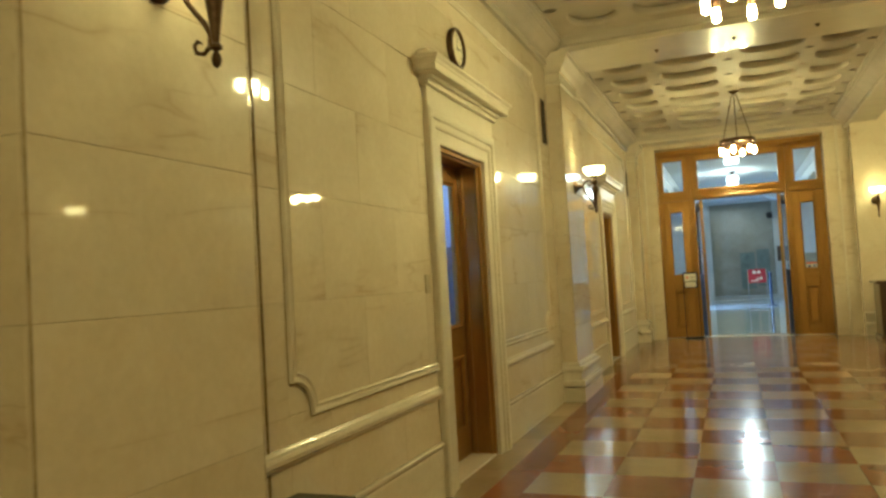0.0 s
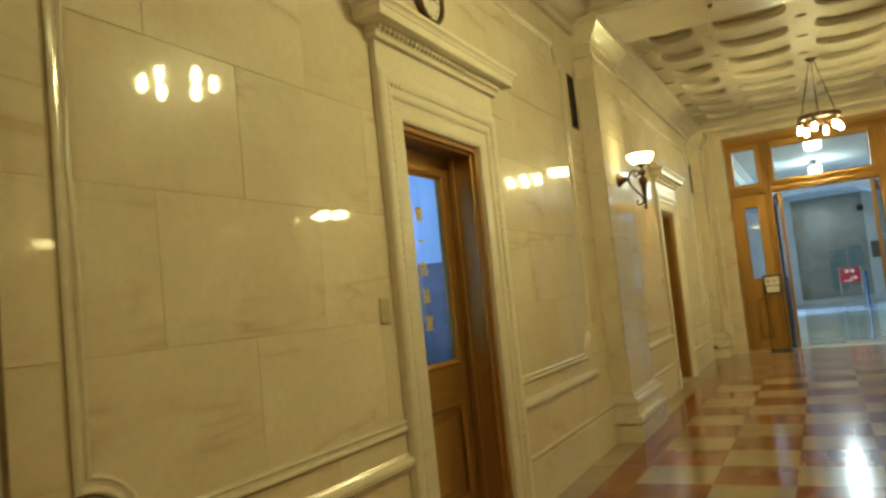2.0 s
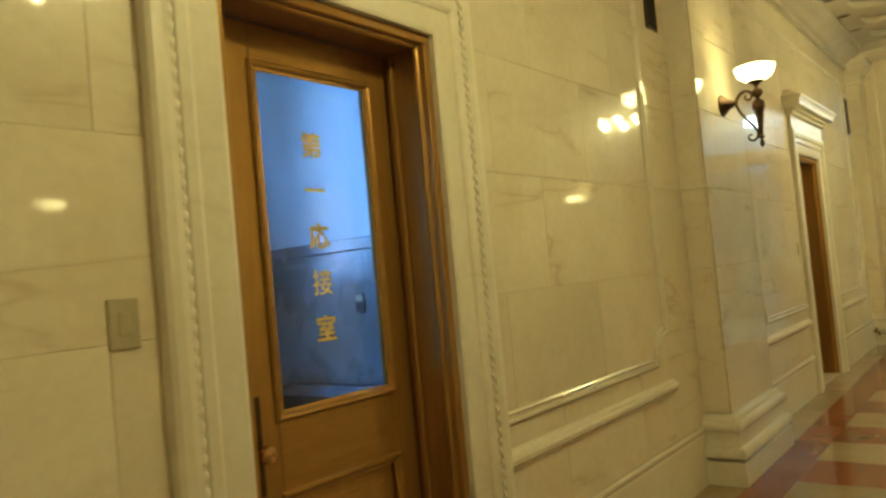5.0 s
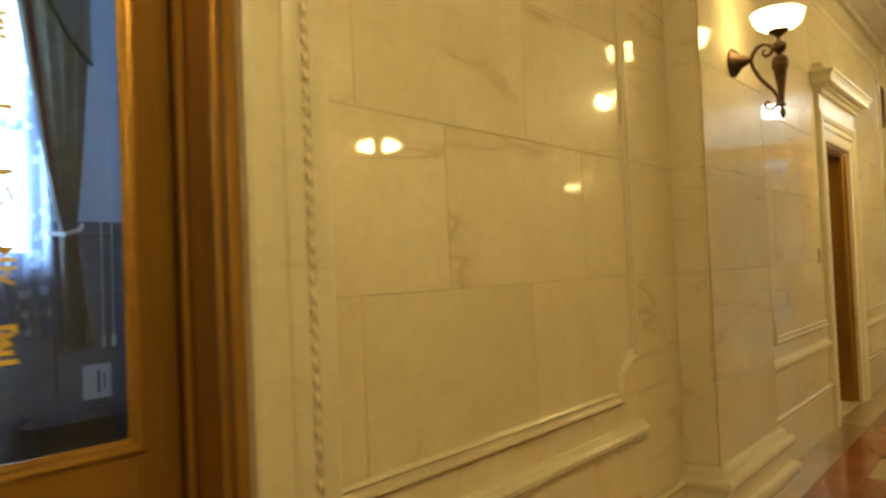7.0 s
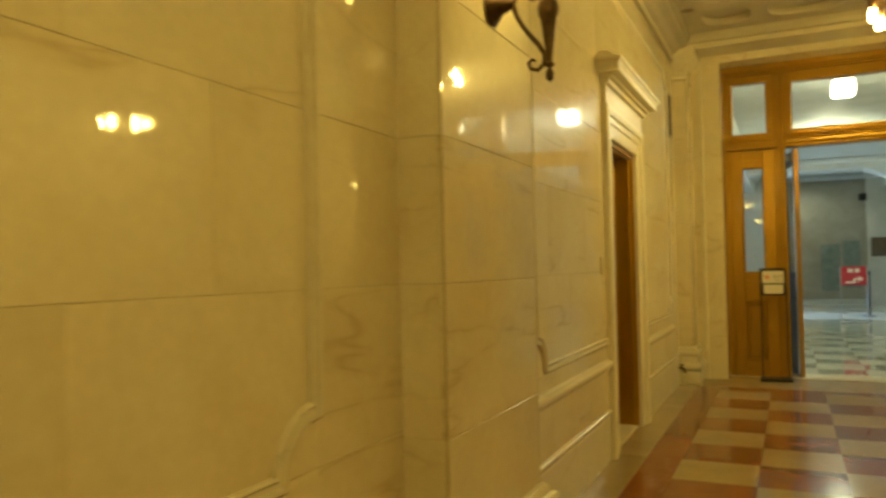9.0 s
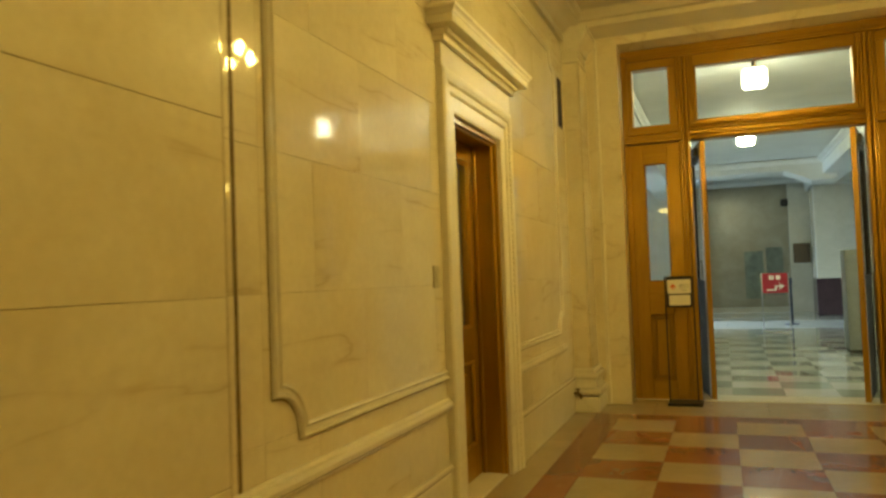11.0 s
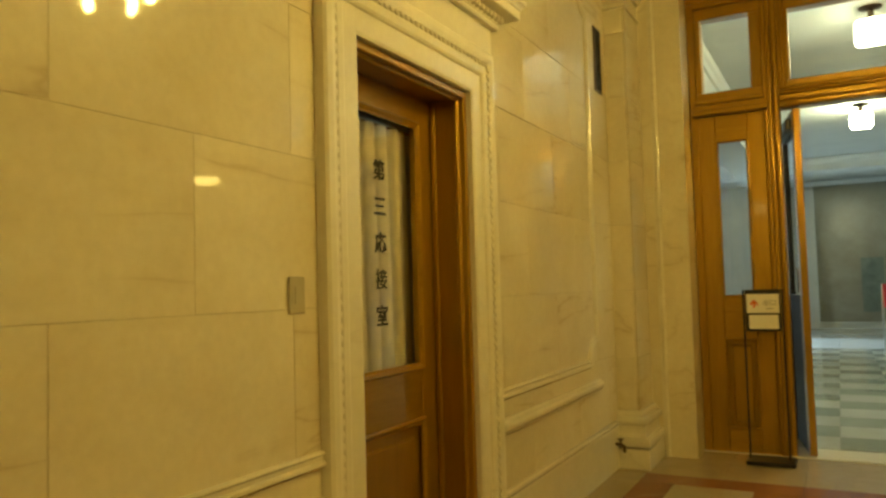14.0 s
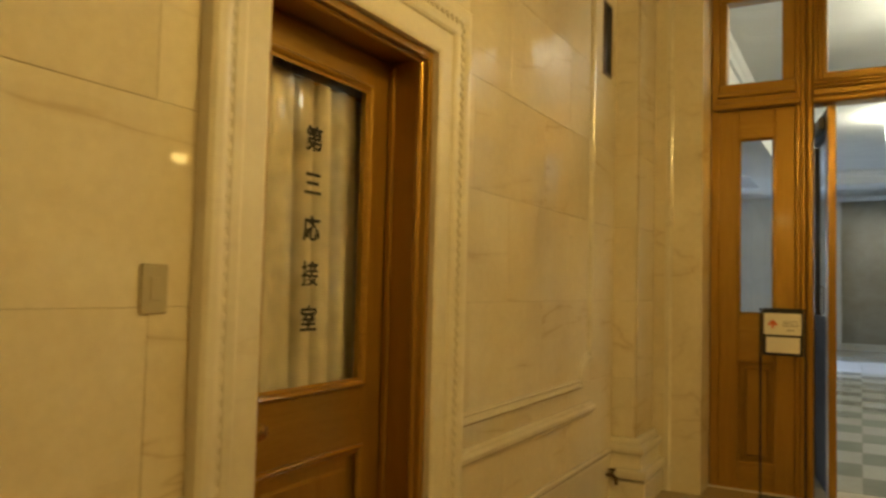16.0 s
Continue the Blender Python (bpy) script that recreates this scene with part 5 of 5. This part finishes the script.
# ---- marble slabs and floor squares, piece by piece ----
def slabs():
    wall = bpy.data.objects["wall_west"]
    for k, dc in enumerate(DOORS):
        lo, hi = dc - 2.99, dc + 3.09
        for c, (z0, z1) in enumerate(zip(COURSES, COURSES[1:])):
            cuts = (-2.53, -1.735, -0.87, 0.87, 1.735, 2.56) if c % 2 else (-2.53, -2.16, -1.295, 1.26, 2.14, 2.56)
            if c >= 5:
                cuts = cuts + (0.0,)
            ys = sorted([lo] + [dc + q for q in cuts] + [hi])
            gap = [(dc - 0.70, dc + 0.70)] if z0 < 2.6 else []
            for a, b in zip(ys, ys[1:]):
                for p, q in parts_without(a, b, gap):
                    if q - p > 0.02:
                        part("marble_slab", boxes((WX - 0.02, WX + random.uniform(-0.0006, 0.0006), p + 0.0004, q - 0.0004, z0 + 0.0004, z1 - 0.0004), bevel=0.0013), M_WALL, wall)


def squares():
    t = 0.54
    def tile(parent, x0, x1, y0, y1, mat):
        part("tile", boxes((x0 + 0.0008, x1 - 0.0008, y0 + 0.0008, y1 - 0.0008, -0.0119, random.uniform(-0.0003, 0.0003)), bevel=0.0009), mat, parent)
    for r in range(34):
        y1 = 16.35 - r * t
        for c in range(6):
            tile(f_floor, -0.175 + c * 0.535, -0.175 + (c + 1) * 0.535, y1 - t, y1, M_CREAM if (r + c) % 2 == 0 else M_RED)
    for r in range(18):   # borders
        y1 = 16.35 - r * 1.08
        tile(f_floor, -0.42, -0.175, y1 - 1.08, y1, M_RED)
        tile(f_floor, WX - 0.3, -0.42, y1 - 1.08, y1, M_CREAM)
        tile(f_floor, 3.035, 3.28, y1 - 1.08, y1, M_RED)
        tile(f_floor, 3.28, 4.2, y1 - 1.08, y1, M_CREAM)
        tile(f_floor, 4.2, 6.2, y1 - 1.08, y1, M_CREAM)
    for i in range(7):
        x0 = -0.42 + i * 0.54
        tile(f_floor, x0, x0 + 0.54, 16.35, 16.60, M_RED)
        tile(f_floor, x0, x0 + 0.54, 16.60, 17.5, M_CREAM)
    tile(f_floor, WX - 0.3, -0.42, 16.35, 17.5, M_CREAM)
    tile(f_floor, 3.36, 6.2, 16.35, 17.0, M_CREAM)
    hall = bpy.data.objects["hall_floor"]
    for r in range(29):
        for c in range(10):
            x0, y0 = -0.77 + c * 0.55, 17.95 + r * 0.55
            # daylight band painted as paler squares
            if 27.4 < y0 < 30.2:
                tile(hall, x0, x0 + 0.55, y0, y0 + 0.55, M_HALLLIT)
            elif (r + c + 1) % 2:
                tile(hall, x0, x0 + 0.55, y0, y0 + 0.55, M_HALLF)
            else:
                tile(hall, x0, x0 + 0.55, y0, y0 + 0.55, M_HALFD)


slabs()
squares()
